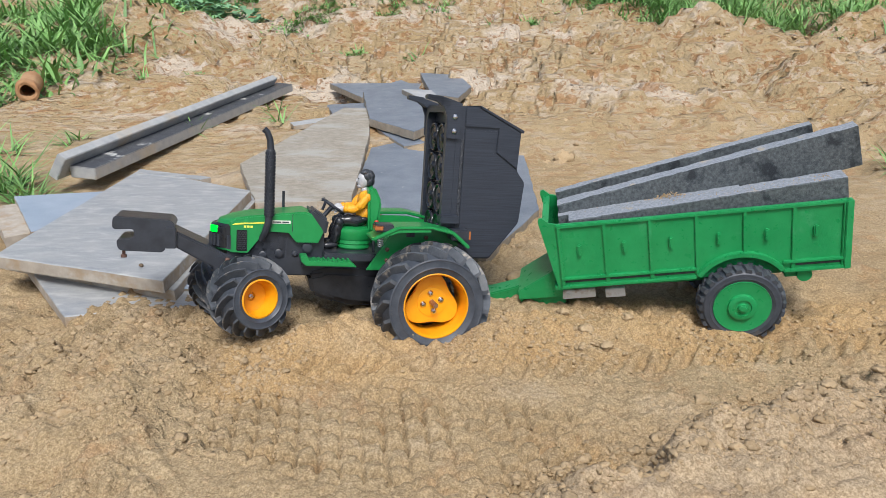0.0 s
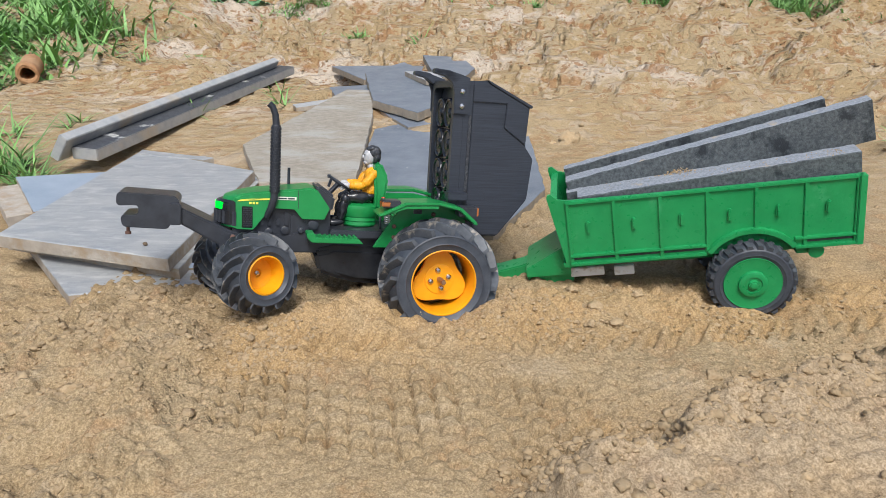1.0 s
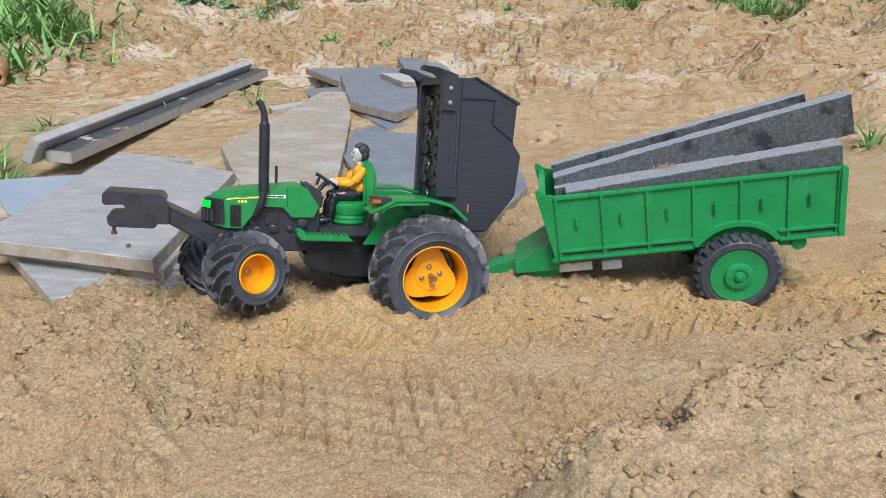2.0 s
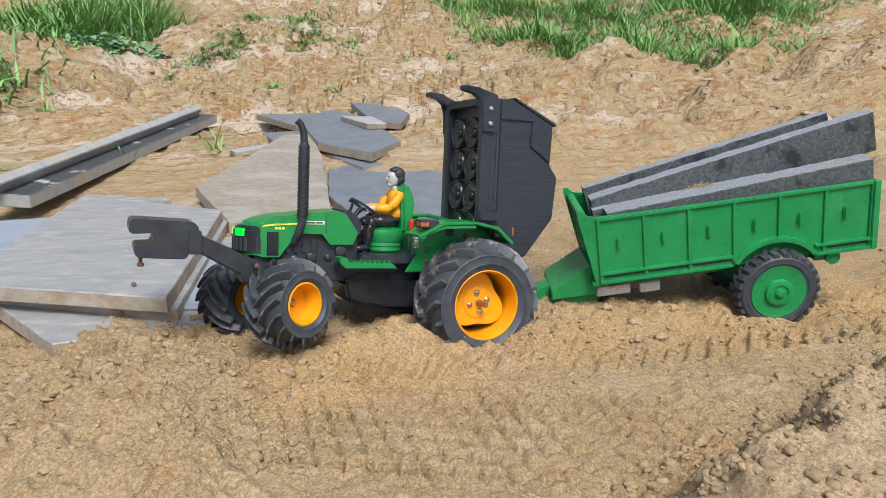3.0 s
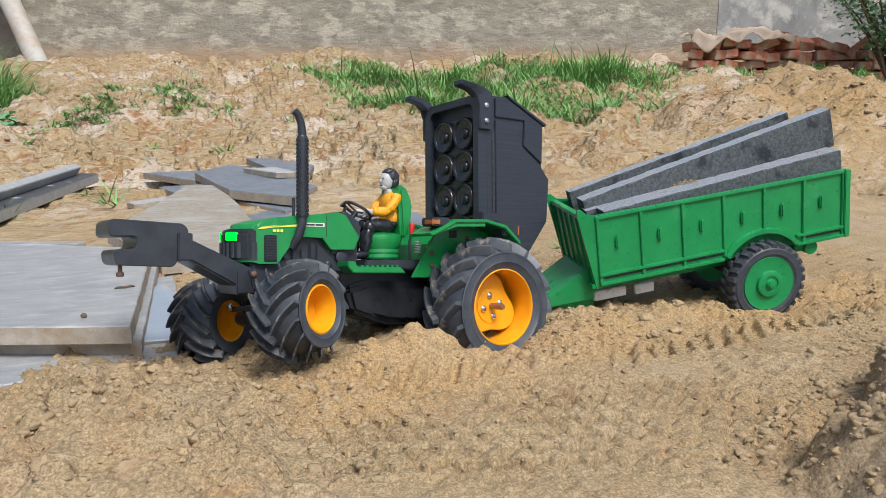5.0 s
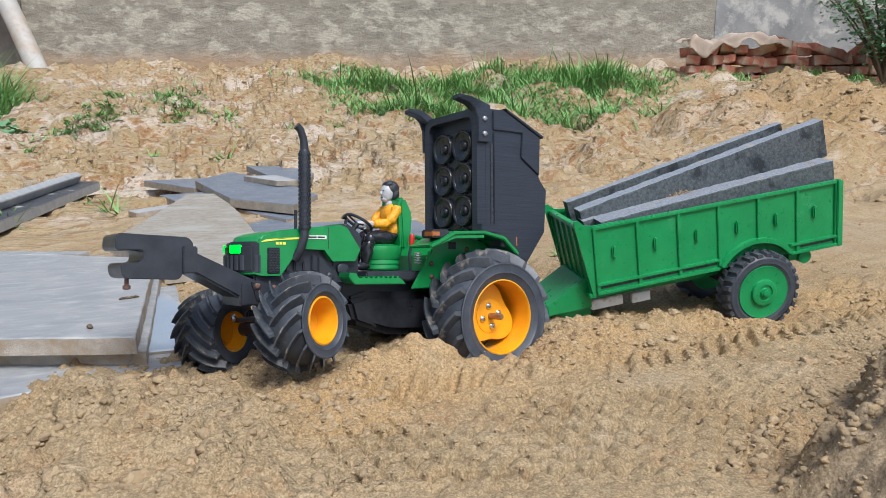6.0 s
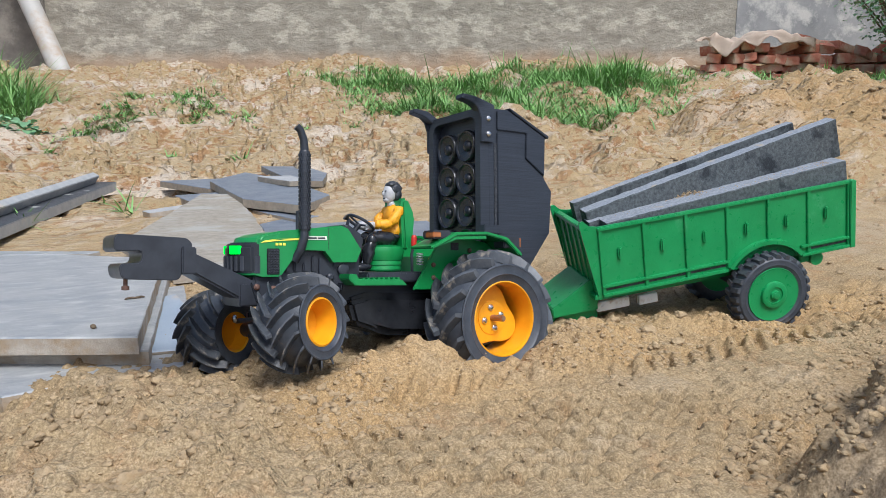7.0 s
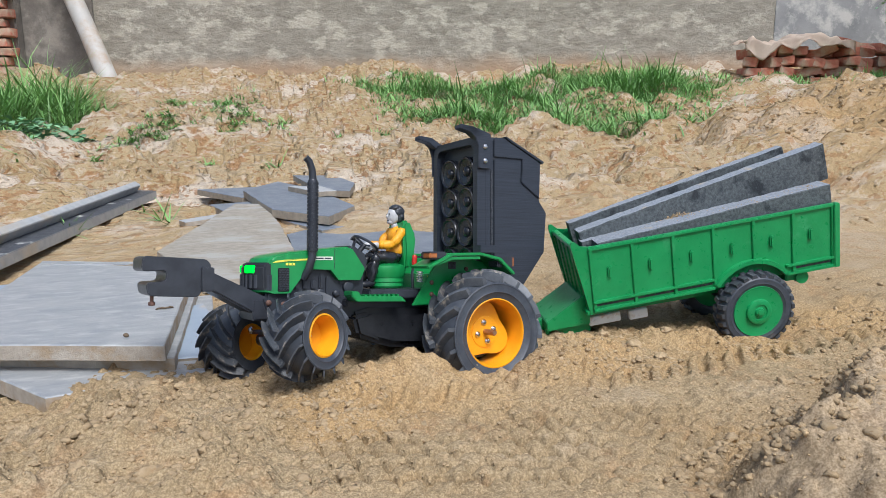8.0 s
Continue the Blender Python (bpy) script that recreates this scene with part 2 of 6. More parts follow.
def splashed(m, soil, level, ragged):
    """Adds soil splashed up the foot of a wall, to a ragged height."""
    N, Lk = m.node_tree.nodes, m.node_tree.links
    bsdf, tc = N["Principled BSDF"], N["Texture Coordinate"]
    xyz, tex, top, mask, mixer = (N.new("ShaderNode" + k) for k in ("SeparateXYZ", "TexNoise", "Math", "MapRange", "Mix"))
    Lk.new(tc.outputs["Object"], xyz.inputs[0])
    Lk.new(tc.outputs["Object"], tex.inputs["Vector"])
    tex.inputs["Scale"].default_value, tex.inputs["Detail"].default_value, tex.inputs["Roughness"].default_value = 3.0, 6.0, 0.65
    top.operation = "MULTIPLY_ADD"
    Lk.new(tex.outputs["Fac"], top.inputs[0])
    top.inputs[1].default_value = ragged
    Lk.new(xyz.outputs["Z"], top.inputs[2])
    mask.inputs["From Min"].default_value, mask.inputs["From Max"].default_value, mask.inputs["To Min"].default_value, mask.inputs["To Max"].default_value = level, level + 0.14, 0.8, 0.0
    Lk.new(top.outputs[0], mask.inputs["Value"])
    mixer.data_type = "RGBA"
    Lk.new(mask.outputs[0], mixer.inputs["Factor"])
    Lk.new(bsdf.inputs["Base Color"].links[0].from_socket, mixer.inputs[6])
    mixer.inputs[7].default_value = (*soil, 1)
    Lk.new(mixer.outputs[2], bsdf.inputs["Base Color"])


splashed(PLASTER, (0.40, 0.27, 0.165), 0.68, 0.22)
PLASTER_D = material("dark_stained_plaster", (0.125, 0.112, 0.098), (0.225, 0.205, 0.175), 5.0, (0.85, 1.0), 0.35, 16.0, c=(0.28, 0.255, 0.215), c_scale=5.0, c_cut=(0.48, 0.64), distance=0.02)
PLASTER_B = material("blue_grey_plaster", (0.20, 0.205, 0.205), (0.32, 0.32, 0.31), 4.0, (0.85, 1.0), 0.25, 12.0, c=(0.49, 0.475, 0.44), c_scale=3.6,
                     c_cut=(0.50, 0.60), distance=0.02)
BRICK = material("red_brick", (0.40, 0.125, 0.080), (0.50, 0.22, 0.145), 18.0, (0.85, 1.0), 0.6, 90.0, c=(0.47, 0.36, 0.26), c_scale=7.0,
                 c_cut=(0.46, 0.62), island=-0.28, distance=0.006)
CLOTH = material("beige_sack_cloth", (0.60, 0.49, 0.40), (0.72, 0.62, 0.52), 9.0, (0.85, 1.0), 0.4, 160.0, distance=0.004)
PVC = material("weathered_pvc", (0.38, 0.365, 0.335), (0.47, 0.455, 0.425), 5.0, (0.5, 0.7), 0.2, 60.0, c=(0.38, 0.31, 0.24), c_scale=3.0)
CLAY = material("rusty_clay_pipe", (0.33, 0.16, 0.070), (0.44, 0.27, 0.14), 18.0, (0.85, 1.0), 0.6, 160.0, distance=0.004)
GRASS = material("grass_blade", (0.130, 0.275, 0.070), (0.215, 0.390, 0.115), 3.0, (0.45, 0.65), island=0.35)
LEAF = material("broad_weed_leaf", (0.125, 0.265, 0.125), (0.21, 0.39, 0.20), 5.0, (0.4, 0.6), island=0.35)
TWIG = material("twig_bark", (0.10, 0.07, 0.045), (0.15, 0.11, 0.07), 20.0, (0.8, 0.9))


# ---- mesh helpers ----
def bevel(bm, faces, width, seg=2):
    edges = list({e for f in faces for e in f.edges if len(e.link_faces) == 2 and e.calc_face_angle(0) > 0.45})
    if width > 0 and edges:
        bmesh.ops.bevel(bm, geom=edges, offset=width, segments=seg, affect="EDGES", clamp_overlap=True)


def box(x0, x1, y0, y1, z0, z1, bev=0.0008, bm=None, m=None):
    """An axis-aligned bevelled box, added to bm."""
    one = bmesh.new()
    bmesh.ops.create_cube(one, size=1.0)
    bmesh.ops.transform(one, matrix=Matrix.LocRotScale(((x0 + x1) / 2, (y0 + y1) / 2, (z0 + z1) / 2), None, (x1 - x0, y1 - y0, z1 - z0)), verts=one.verts)
    bevel(one, one.faces, bev)
    return join(bm, one, m)


def join(bm, one, m=None):
    if m is not None:
        bmesh.ops.transform(one, matrix=m, verts=one.verts)
    if bm is None:
        return one
    me = bpy.data.meshes.new("tmp")
    one.to_mesh(me)
    one.free()
    bm.from_mesh(me)
    bpy.data.meshes.remove(me)
    return bm


def prism(points, y0, y1, bev=0.0008, bm=None, m=None, seg=2, slot=None):
    """A polygon given in (x, z), in metres, extruded from y0 to y1."""
    one = bmesh.new()
    lo = [one.verts.new((x, y0, z)) for x, z in points]
    hi = [one.verts.new((x, y1, z)) for x, z in points]
    one.faces.new(lo), one.faces.new(hi[::-1])
    n = len(points)
    for i in range(n):
        one.faces.new((lo[i], hi[i], hi[(i + 1) % n], lo[(i + 1) % n]))
    bmesh.ops.recalc_face_normals(one, faces=one.faces)
    bevel(one, one.faces, bev, seg)
    if n > 8:
        bmesh.ops.triangulate(one, faces=[f for f in one.faces if len(f.verts) > 4])
    return join(bm, one, m)


def mm(*pairs):
    return [(x / 1000, z / 1000) for x, z in pairs]


def fillet(points, r, seg=4):
    """The polygon with its corners rounded."""
    out, n = [], len(points)
    for i in range(n):
        p, a, b = Vector(points[i]), Vector(points[i - 1]), Vector(points[(i + 1) % n])
        da, db = a - p, b - p
        k = min(r, da.length * 0.45, db.length * 0.45)
        s, e = p + da.normalized() * k, p + db.normalized() * k
        out += [tuple((1 - t) ** 2 * s + 2 * t * (1 - t) * p + t * t * e) for t in (q / seg for q in range(seg + 1))]
    return out


def lathe(profile, seg=32, bm=None, m=None, close=False):
    """A profile of (radius, y) turned round the y axis."""
    one = bmesh.new()
    rings = [[one.verts.new((r * math.cos(a), y, r * math.sin(a))) for a in (2 * math.pi * k / seg for k in range(seg))] for r, y in profile]
    pairs = list(zip(rings, rings[1:])) + ([(rings[-1], rings[0])] if close else [])
    for p, q in pairs:
        for k in range(seg):
            one.faces.new((p[k], p[(k + 1) % seg], q[(k + 1) % seg], q[k]))
    if not close:
        for ring in (rings[0], rings[-1]):
            one.faces.new(ring)
    bmesh.ops.remove_doubles(one, verts=one.verts, dist=1e-6)
    bmesh.ops.recalc_face_normals(one, faces=one.faces)
    return join(bm, one, m)


def tube(points, radius, seg=12, bm=None):
    """A round tube through points; radius may be a list."""
    one = bmesh.new()
    pts = [Vector(p) for p in points]
    radii = radius if isinstance(radius, (list, tuple)) else [radius] * len(pts)
    rings = []
    for i, p in enumerate(pts):
        d = (pts[min(i + 1, len(pts) - 1)] - pts[max(i - 1, 0)]).normalized()
        side = d.cross(Vector((0.31, 0.87, 0.12))).normalized()
        up = side.cross(d)
        rings.append([one.verts.new(p + radii[i] * (math.cos(a) * side + math.sin(a) * up)) for a in (2 * math.pi * k / seg for k in range(seg))])
    for p, q in zip(rings, rings[1:]):
        for k in range(seg):
            one.faces.new((p[k], p[(k + 1) % seg], q[(k + 1) % seg], q[k]))
    one.faces.new(rings[0]), one.faces.new(rings[-1])
    bmesh.ops.recalc_face_normals(one, faces=one.faces)
    return join(bm, one)


def ball(x, y, z, rx, ry, rz, bm=None, turn=None, sub=2, mat=0):
    one = bmesh.new()
    bmesh.ops.create_icosphere(one, subdivisions=sub, radius=1.0)
    for f in one.faces:
        f.material_index = mat
    rot = Euler([radians(a) for a in turn]) if turn else None
    return join(bm, one, Matrix.LocRotScale((x, y, z), rot, (rx, ry, rz)))


def smooth(bm, angle=35):
    for f in bm.faces:
        f.smooth = True
    for e in bm.edges:
        e.smooth = len(e.link_faces) != 2 or e.calc_face_angle(0) < radians(angle)
    return bm


def mesh_of(name, bm, mats):
    me = bpy.data.meshes.new(name)
    bm.to_mesh(me)
    bm.free()
    for k in mats if isinstance(mats, (list, tuple)) else [mats]:
        me.materials.append(k)
    return me


def weigh(ob, angle):
    """Keeps flat faces flat beside their rounded edges."""
    if angle < 45:
        w = ob.modifiers.new("flat_faces", "WEIGHTED_NORMAL")
        w.keep_sharp = True


def part(name, bm, mats, parent, label="", m=None, angle=35):
    """Links a bmesh as one mesh object under a thing or a part."""
    ob = new(name, mesh_of(name, smooth(bm, angle), mats))
    weigh(ob, angle)
    ob.parent = parent
    if m is not None:
        ob.matrix_basis = m
    return tagged(ob, label)


def share(name, mesh, parent, m):
    ob = new(name, mesh)
    ob.parent = parent
    ob.matrix_basis = m
    return ob


def thing(name, m, label, category, group="", kind=""):
    ob = new(name)
    ob.empty_display_size = 0.02
    ob.matrix_basis = m
    return tagged(ob, label, category, group, kind)


def solid(name, bm, mats, label, category, group="", kind="", m=None, angle=35):
    ob = new(name, mesh_of(name, smooth(bm, angle), mats))
    weigh(ob, angle)
    if m is not None:
        ob.matrix_basis = m
    return tagged(ob, label, category, group, kind)


def rig(x, y, z, yaw, pitch, roll):
    """A pose whose x axis points along yaw and pitch, with its left side raised by roll."""
    a, p, r = radians(yaw), radians(pitch), radians(roll)
    f = Vector((math.cos(a) * math.cos(p), math.sin(a) * math.cos(p), math.sin(p)))
    l = Vector((-math.sin(a), math.cos(a), 0))
    u = f.cross(l)
    l2, u2 = l * math.cos(r) + u * math.sin(r), u * math.cos(r) - l * math.sin(r)
    m = Matrix((f, l2, u2)).transposed().to_4x4()
    m.translation = (x, y, z)
    return m


TRACTOR = rig(-0.0402, 0.840, 0.0345, -164.8, 6.9, 10.2)
TRAILER = rig(0.3705, 0.8375, 0.0390, 171.6, -8.5, -3.4) @ Matrix.Scale(0.99, 4)
MIRROR = Matrix.Diagonal((1, -1, 1, 1))

# ---- ground: one sheet ----
EYE0, NX, NY = (-0.277, 0.091), 0.318, 0.948      # the yard runs along (NX, NY) towards the wall


def yard(u, s):
    """A place u metres along the wall's direction and s metres towards it."""
    return EYE0[0] + NY * u + NX * s, EYE0[1] - NX * u + NY * s


_perm = np.random.RandomState(7).permutation(4096)


def value_noise(x, y, seed=0):
    xi, yi = np.floor(x).astype(int), np.floor(y).astype(int)
    fx, fy = x - xi, y - yi
    fx, fy = fx * fx * fx * (fx * (fx * 6 - 15) + 10), fy * fy * fy * (fy * (fy * 6 - 15) + 10)

    def at(i, j):
        return _perm[(_perm[(i + seed * 57) % 4096] + j) % 4096] / 4095.0
    a, b, c, d = at(xi, yi), at(xi + 1, yi), at(xi, yi + 1), at(xi + 1, yi + 1)
    return (a * (1 - fx) + b * fx) * (1 - fy) + (c * (1 - fx) + d * fx) * fy - 0.5


def fbm(x, y, size, octaves=4, seed=0, gain=0.5):
    out, amp = 0, 1.0
    for k in range(octaves):
        ca, sa = math.cos(0.6 + k), math.sin(0.6 + k)
        out = out + amp * value_noise((x * ca - y * sa) / size + 31.7, (x * sa + y * ca) / size + 17.3, seed + k)
        amp, size = amp * gain, size * 0.5
    return out


def cells(x, y, size, seed=0):
    """Round lumps: 1 in a cell's middle, 0 between cells."""
    px, py = x / size, y / size
    xi, yi = np.floor(px).astype(int), np.floor(py).astype(int)
    best = np.full(np.shape(px), 9.0)
    for i in (-1, 0, 1):
        for j in (-1, 0, 1):
            a = _perm[(_perm[(xi + i + seed * 31) % 4096] + yi + j) % 4096]
            b = _perm[(a + 1777) % 4096] / 4095.0
            rad = 0.35 + 0.65 * (_perm[(a + 911) % 4096] / 4095.0)
            d = ((px - xi - i - a / 4095.0) ** 2 + (py - yi - j - b) ** 2) / rad ** 2
            best = np.minimum(best, d)
    k = np.clip(1 - best * 2.0, 0, 1)
    return k * (1.8 - 0.8 * k)


def step(lo, hi, v):
    k = np.clip((v - lo) / (hi - lo), 0, 1)
    return k * k * (3 - 2 * k)


def hump(x, y, cx, cy, sx, sy, turn=0.0):
    c, s_ = math.cos(radians(turn)), math.sin(radians(turn))
    dx, dy = (x - cx) * c + (y - cy) * s_, -(x - cx) * s_ + (y - cy) * c
    return np.exp(-(dx / sx) ** 2 - (dy / sy) ** 2)


def brink(x, y):
    """How far a place lies behind the packed shelf's edge."""
    return (x - 0.072) * 0.464 - (y - 0.395) * 0.885


def track(x, y, turn, x0, y0):
    """Places along and across a wheel track through (x0, y0)."""
    c, s_ = math.cos(turn), math.sin(turn)
    return (x - x0) * c + (y - y0) * s_, -(x - x0) * s_ + (y - y0) * c


def thrown(x, y):
    """The ridge of fresh sand beside the driven wheels: 1 on its crest."""
    along, across = track(x, y, 0.20, -0.215, 0.690)
    return np.exp(-(across / np.where(across > 0, 0.030, 0.015)) ** 2) * step(-0.03, 0.05, along) * (1 - step(0.12, 0.22, along))


def fresh_sand(x, y):
    """Where the wheels have turned up fresh, yellower sand."""
    along, across = track(x, y, 0.19, 0.0, 0.70)
    rut = np.exp(-(across / 0.075) ** 4) * step(-0.30, -0.18, along) * (1 - step(0.55, 0.8, along))
    mix = rut + 0.6 * thrown(x, y) + 1.3 * fbm(x, y, 0.09, 4, 51, 0.6) - 0.12
    mix = np.clip(mix, 0, 1) * (1 - 0.55 * step(-0.02, 0.02, brink(x, y)) * step(0.03, 0.07, x))
    return np.maximum(mix * (1 - step(0.85, 1.1, y)), np.clip(1.5 * hump(x, y, 2.40, 2.55, 0.75, 0.55) + 0.8 * fbm(x, y, 0.2, 3, 53) - 0.1, 0, 1) * step(1.5, 1.8, y) * step(1.2, 1.8, x))


def ground_height(x, y):
    x, y = np.asarray(x, float), np.asarray(y, float)
    s = NX * (x - EYE0[0]) + NY * (y - EYE0[1])
    u = NY * (x - EYE0[0]) - NX * (y - EYE0[1])
    z = np.interp(s, [-1, 0.65, 0.85, 2.3, 2.9, 3.3, 4.0, 5.0, 5.9, 6.6, 30], [0.014, 0.014, -0.002, 0.004, 0.055, 0.09, 0.14, 0.25, 0.385, 0.5, 0.55])
    near = 1 - step(0.9, 1.6, s)
    far = step(1.2, 2.6, s)
    # loose bank before the slabs: gentle towards the lane, broken off steeply at its far and its inner side
    wob = fbm(x, y, 0.07, 3, 31, 0.6)
    bank = (1 - step(-0.262, -0.215, x + 0.05 * wob - 0.10 * np.clip(0.70 - y, 0, 0.2))) * (1 - step(0.745, 0.79, y + 0.035 * wob)) * (1 - step(0.75, 0.95, -x))
    rise = step(0.42, 0.66, y - 0.25 * (x + 0.30))
    z = z + bank * (0.005 + 0.011 * rise) * (1 - 0.75 * step(0.60, 0.73, y - 0.35 * (x + 0.36))) * (1.0 + 0.55 * fbm(x, y, 0.16, 2, 3))
    hollow = 1 - step(0.100, 0.132, np.hypot(x + 0.405, y - 0.43) + 0.02 * wob)
    z = z - 0.016 * hollow
    z = z - 0.008 * step(0.69, 0.76, y + 0.02 * wob) * (1 - step(-0.29, -0.23, x)) * near
    dug = step(0.40, 0.47, -x + 0.04 * fbm(x, y, 0.08, 2, 33)) * step(0.60, 0.70, y) * near
    z = z - 0.026 * dug
    # packed shelf of earth at the lane's edge, with a broken lumpy face
    d = brink(x, y) + 0.032 * fbm(x, y, 0.08, 3, 11, 0.5) + 0.010 * cells(x, y, 0.045, 17)
    end = step(0.040, 0.122, x + 0.030 * fbm(x, y, 0.060, 2, 5, 0.5) + 0.010 * cells(x, y, 0.045, 18))
    shelf = (0.55 * step(-0.044, -0.014, d) + 0.45 * step(-0.010, 0.022, d)) * end * (1 - step(0.55, 1.0, x)) * step(-0.15, 0.20, y)
    z = z + shelf * (0.065 - 0.027 * step(0.22, 0.50, x))
    skirt = step(0.0, 0.10, shelf)
    face = skirt * (1 - step(0.010, 0.060, d) * step(0.06, 0.14, x))
    z = z + near * (0.25 * skirt + 0.55 * face) * (0.009 * cells(x, y, 0.042, 19) + 0.005 * cells(x, y, 0.024, 4) + 0.003 * cells(x, y, 0.014, 52) + 0.014 * fbm(x, y, 0.05, 4, 36, 0.5))
    crack = np.abs(fbm(x, y, 0.16, 3, 41, 0.55))
    z = z - 0.005 * near * shelf * step(0.03, 0.08, d) * (1 - step(0.004, 0.014, crack))
    # sand thrown up and dug out by the wheels
    z = z + 0.014 * hump(x, y, -0.095, 0.722, 0.040, 0.036) + 0.014 * hump(x, y, 0.085, 0.745, 0.045, 0.035)
    z = z - 0.017 * hump(x, y, 0.0, 0.752, 0.040, 0.032) - 0.012 * hump(x, y, -0.25, 0.87, 0.06, 0.06) - 0.012 * hump(x, y, -0.27, 0.80, 0.07, 0.04) - 0.004 * hump(x, y, 0.35, 0.752, 0.04, 0.03)
    z = z + 0.014 * hump(x, y, 0.20, 0.765, 0.10, 0.035, 0)
    ridge = thrown(x, y)
    z = z + 0.011 * ridge * (1 + 1.2 * fbm(x, y, 0.04, 4, 37, 0.6))
    # mounds behind
    z = z + hump(x, y, 2.40, 2.55, 0.60, 0.42) * (0.20 + 0.03 * cells(x, y, 0.10, 14) + 0.025 * cells(x, y, 0.05, 15) + 0.06 * fbm(x, y, 0.15, 4, 16, 0.6)) + 0.04 * hump(x, y, -0.72, 2.9, 0.5, 0.25)
    lane = near * (1 - bank) * (1 - shelf) * (1 - step(0.635, 0.675, y - 0.10 * x + 0.04 * wob))
    loose = (1 - 0.85 * lane) * (1 - 0.6 * shelf)
    # clumps and crumbs, in drifts
    z = z + near * (0.007 * loose * fbm(x, y, 0.10, 3, 1) + (0.007 + 0.007 * bank) * loose * fbm(x, y, 0.026, 3, 2, 0.55) + 0.0016 * fbm(x, y, 0.010, 2, 4, 0.5) + 0.003 * lane * fbm(x, y, 0.05, 3, 39))
    drift = step(-0.08, 0.18, fbm(x, y, 0.13, 2, 9))
    crumb = (cells(x, y, 0.046, 20) * 0.006 * bank * step(0.0, 0.2, fbm(x, y, 0.15, 2, 42)) + cells(x, y, 0.030, 1) * (0.0050 + 0.0045 * bank) * drift
             + cells(x, y, 0.017, 3) * 0.0060 * step(-0.08, 0.12, fbm(x, y, 0.09, 2, 7)) + cells(x, y, 0.010, 2) * 0.0034 * step(-0.1, 0.2, fbm(x, y, 0.08, 2, 6)))
    z = z + near * loose * (1 - 0.7 * hollow) * crumb + near * shelf * cells(x, y, 0.014, 5) * 0.0035
    # pits picked out of the packed lane
    z = z - lane * 0.0045 * cells(x, y, 0.019, 43) * step(0.02, 0.22, fbm(x, y, 0.11, 2, 44)) + lane * 0.0022 * cells(x, y, 0.011, 45) * step(0.0, 0.2, fbm(x, y, 0.07, 2, 46))
    # washed, crusted ground further off: small scarps and plates
    rough = 0.5 * fbm(x, y, 0.55, 4, 27) + 0.5 * fbm(x * 0.7, y, 0.32, 3, 28)
    plates = np.floor(rough * 8) + step(0.0, 0.10, rough * 8 - np.floor(rough * 8))
    flaky = 0.6 * fbm(x * 0.7, y, 0.20, 3, 24, 0.5) + 0.4 * fbm(x, y, 0.5, 2, 26)
    flakes = np.floor(flaky * 7) + step(0.0, 0.14, flaky * 7 - np.floor(flaky * 7))
    z = z + far * (0.025 * fbm(x, y, 0.7, 3, 21) + 0.026 * plates + 0.029 * flakes + 0.022 * fbm(x, y, 0.12, 2, 23, 0.5) + 0.030 * np.abs(fbm(x * 0.7, y, 0.24, 3, 22)))
    z = z + 0.035 * step(5.2, 6.0, s) * cells(x, y, 0.18, 8)
    # tread prints: broad chevrons beside the trailer, lug marks along the thrown ridge and fine scallops in the lane
    along, across = track(x, y, 0.19, 0.0, 0.664)
    band = step(-0.040, -0.028, across) * (1 - step(0.028, 0.040, across)) * step(0.03, 0.12, along) * (1 - shelf)
    z = z - 0.0085 * band * step(-0.4, 0.5, np.sin((along + np.abs(across) * 0.9) * 2 * math.pi / 0.0265)) * (0.5 + 0.9 * np.clip(fbm(x, y, 0.05, 2, 12) + 0.4, 0, 1))
    along, across = track(x, y, 0.02, -0.22, 0.672)
    band = step(-0.020, -0.010, across) * (1 - step(0.008, 0.018, across)) * step(0.0, 0.03, along) * (1 - step(0.20, 0.26, along))
    z = z - 0.0095 * band * step(-0.3, 0.6, np.sin((along - 0.7 * across) * 2 * math.pi / 0.0235)) * (0.5 + 0.9 * np.clip(fbm(x, y, 0.05, 2, 13) + 0.4, 0, 1))
    along, across = track(x, y, -0.30, 0.0, 0.565)
    band = step(-0.105, -0.085, across) * (1 - step(0.055, 0.080, across)) * step(0.0, 0.1, along + 0.26) * (1 - step(0.08, 0.25, along)) * lane
    across = across + 0.004 * fbm(x, y, 0.04, 2, 47)
    line = np.floor(across / 0.0225)
    arc = np.abs(np.mod(along / 0.0215 + 0.5 * np.mod(line, 2) + 0.10 * fbm(x, y, 0.05, 2, 48), 1.0) - 0.5) * 2
    gap = (np.mod(across, 0.0225) - 0.0035 - 0.0120 * (1 - arc ** 1.7)) / 0.0038
    z = z - band * 0.0115 * np.exp(-gap ** 2) * np.clip(0.95 + 1.6 * fbm(x, y, 0.07, 2, 14), 0.4, 1.5)
    return z


def h(x, y):
    return float(ground_height(np.array([x]), np.array([y]))[0])


def spread(lo, hi, fine, end0, end1, grow_down=1.06, grow_up=1.06):
    """Grid lines: even between lo and hi, wider and wider outside."""
    mid = list(np.arange(lo, hi, fine))
    up, d = [mid[-1]], fine
    while up[-1] < end1:
        d *= grow_up
        up.append(up[-1] + d)
    down, d = [mid[0]], fine
    while down[-1] > end0:
        d *= grow_down
        down.append(down[-1] - d)
    return np.array(down[:0:-1] + mid + up[1:])


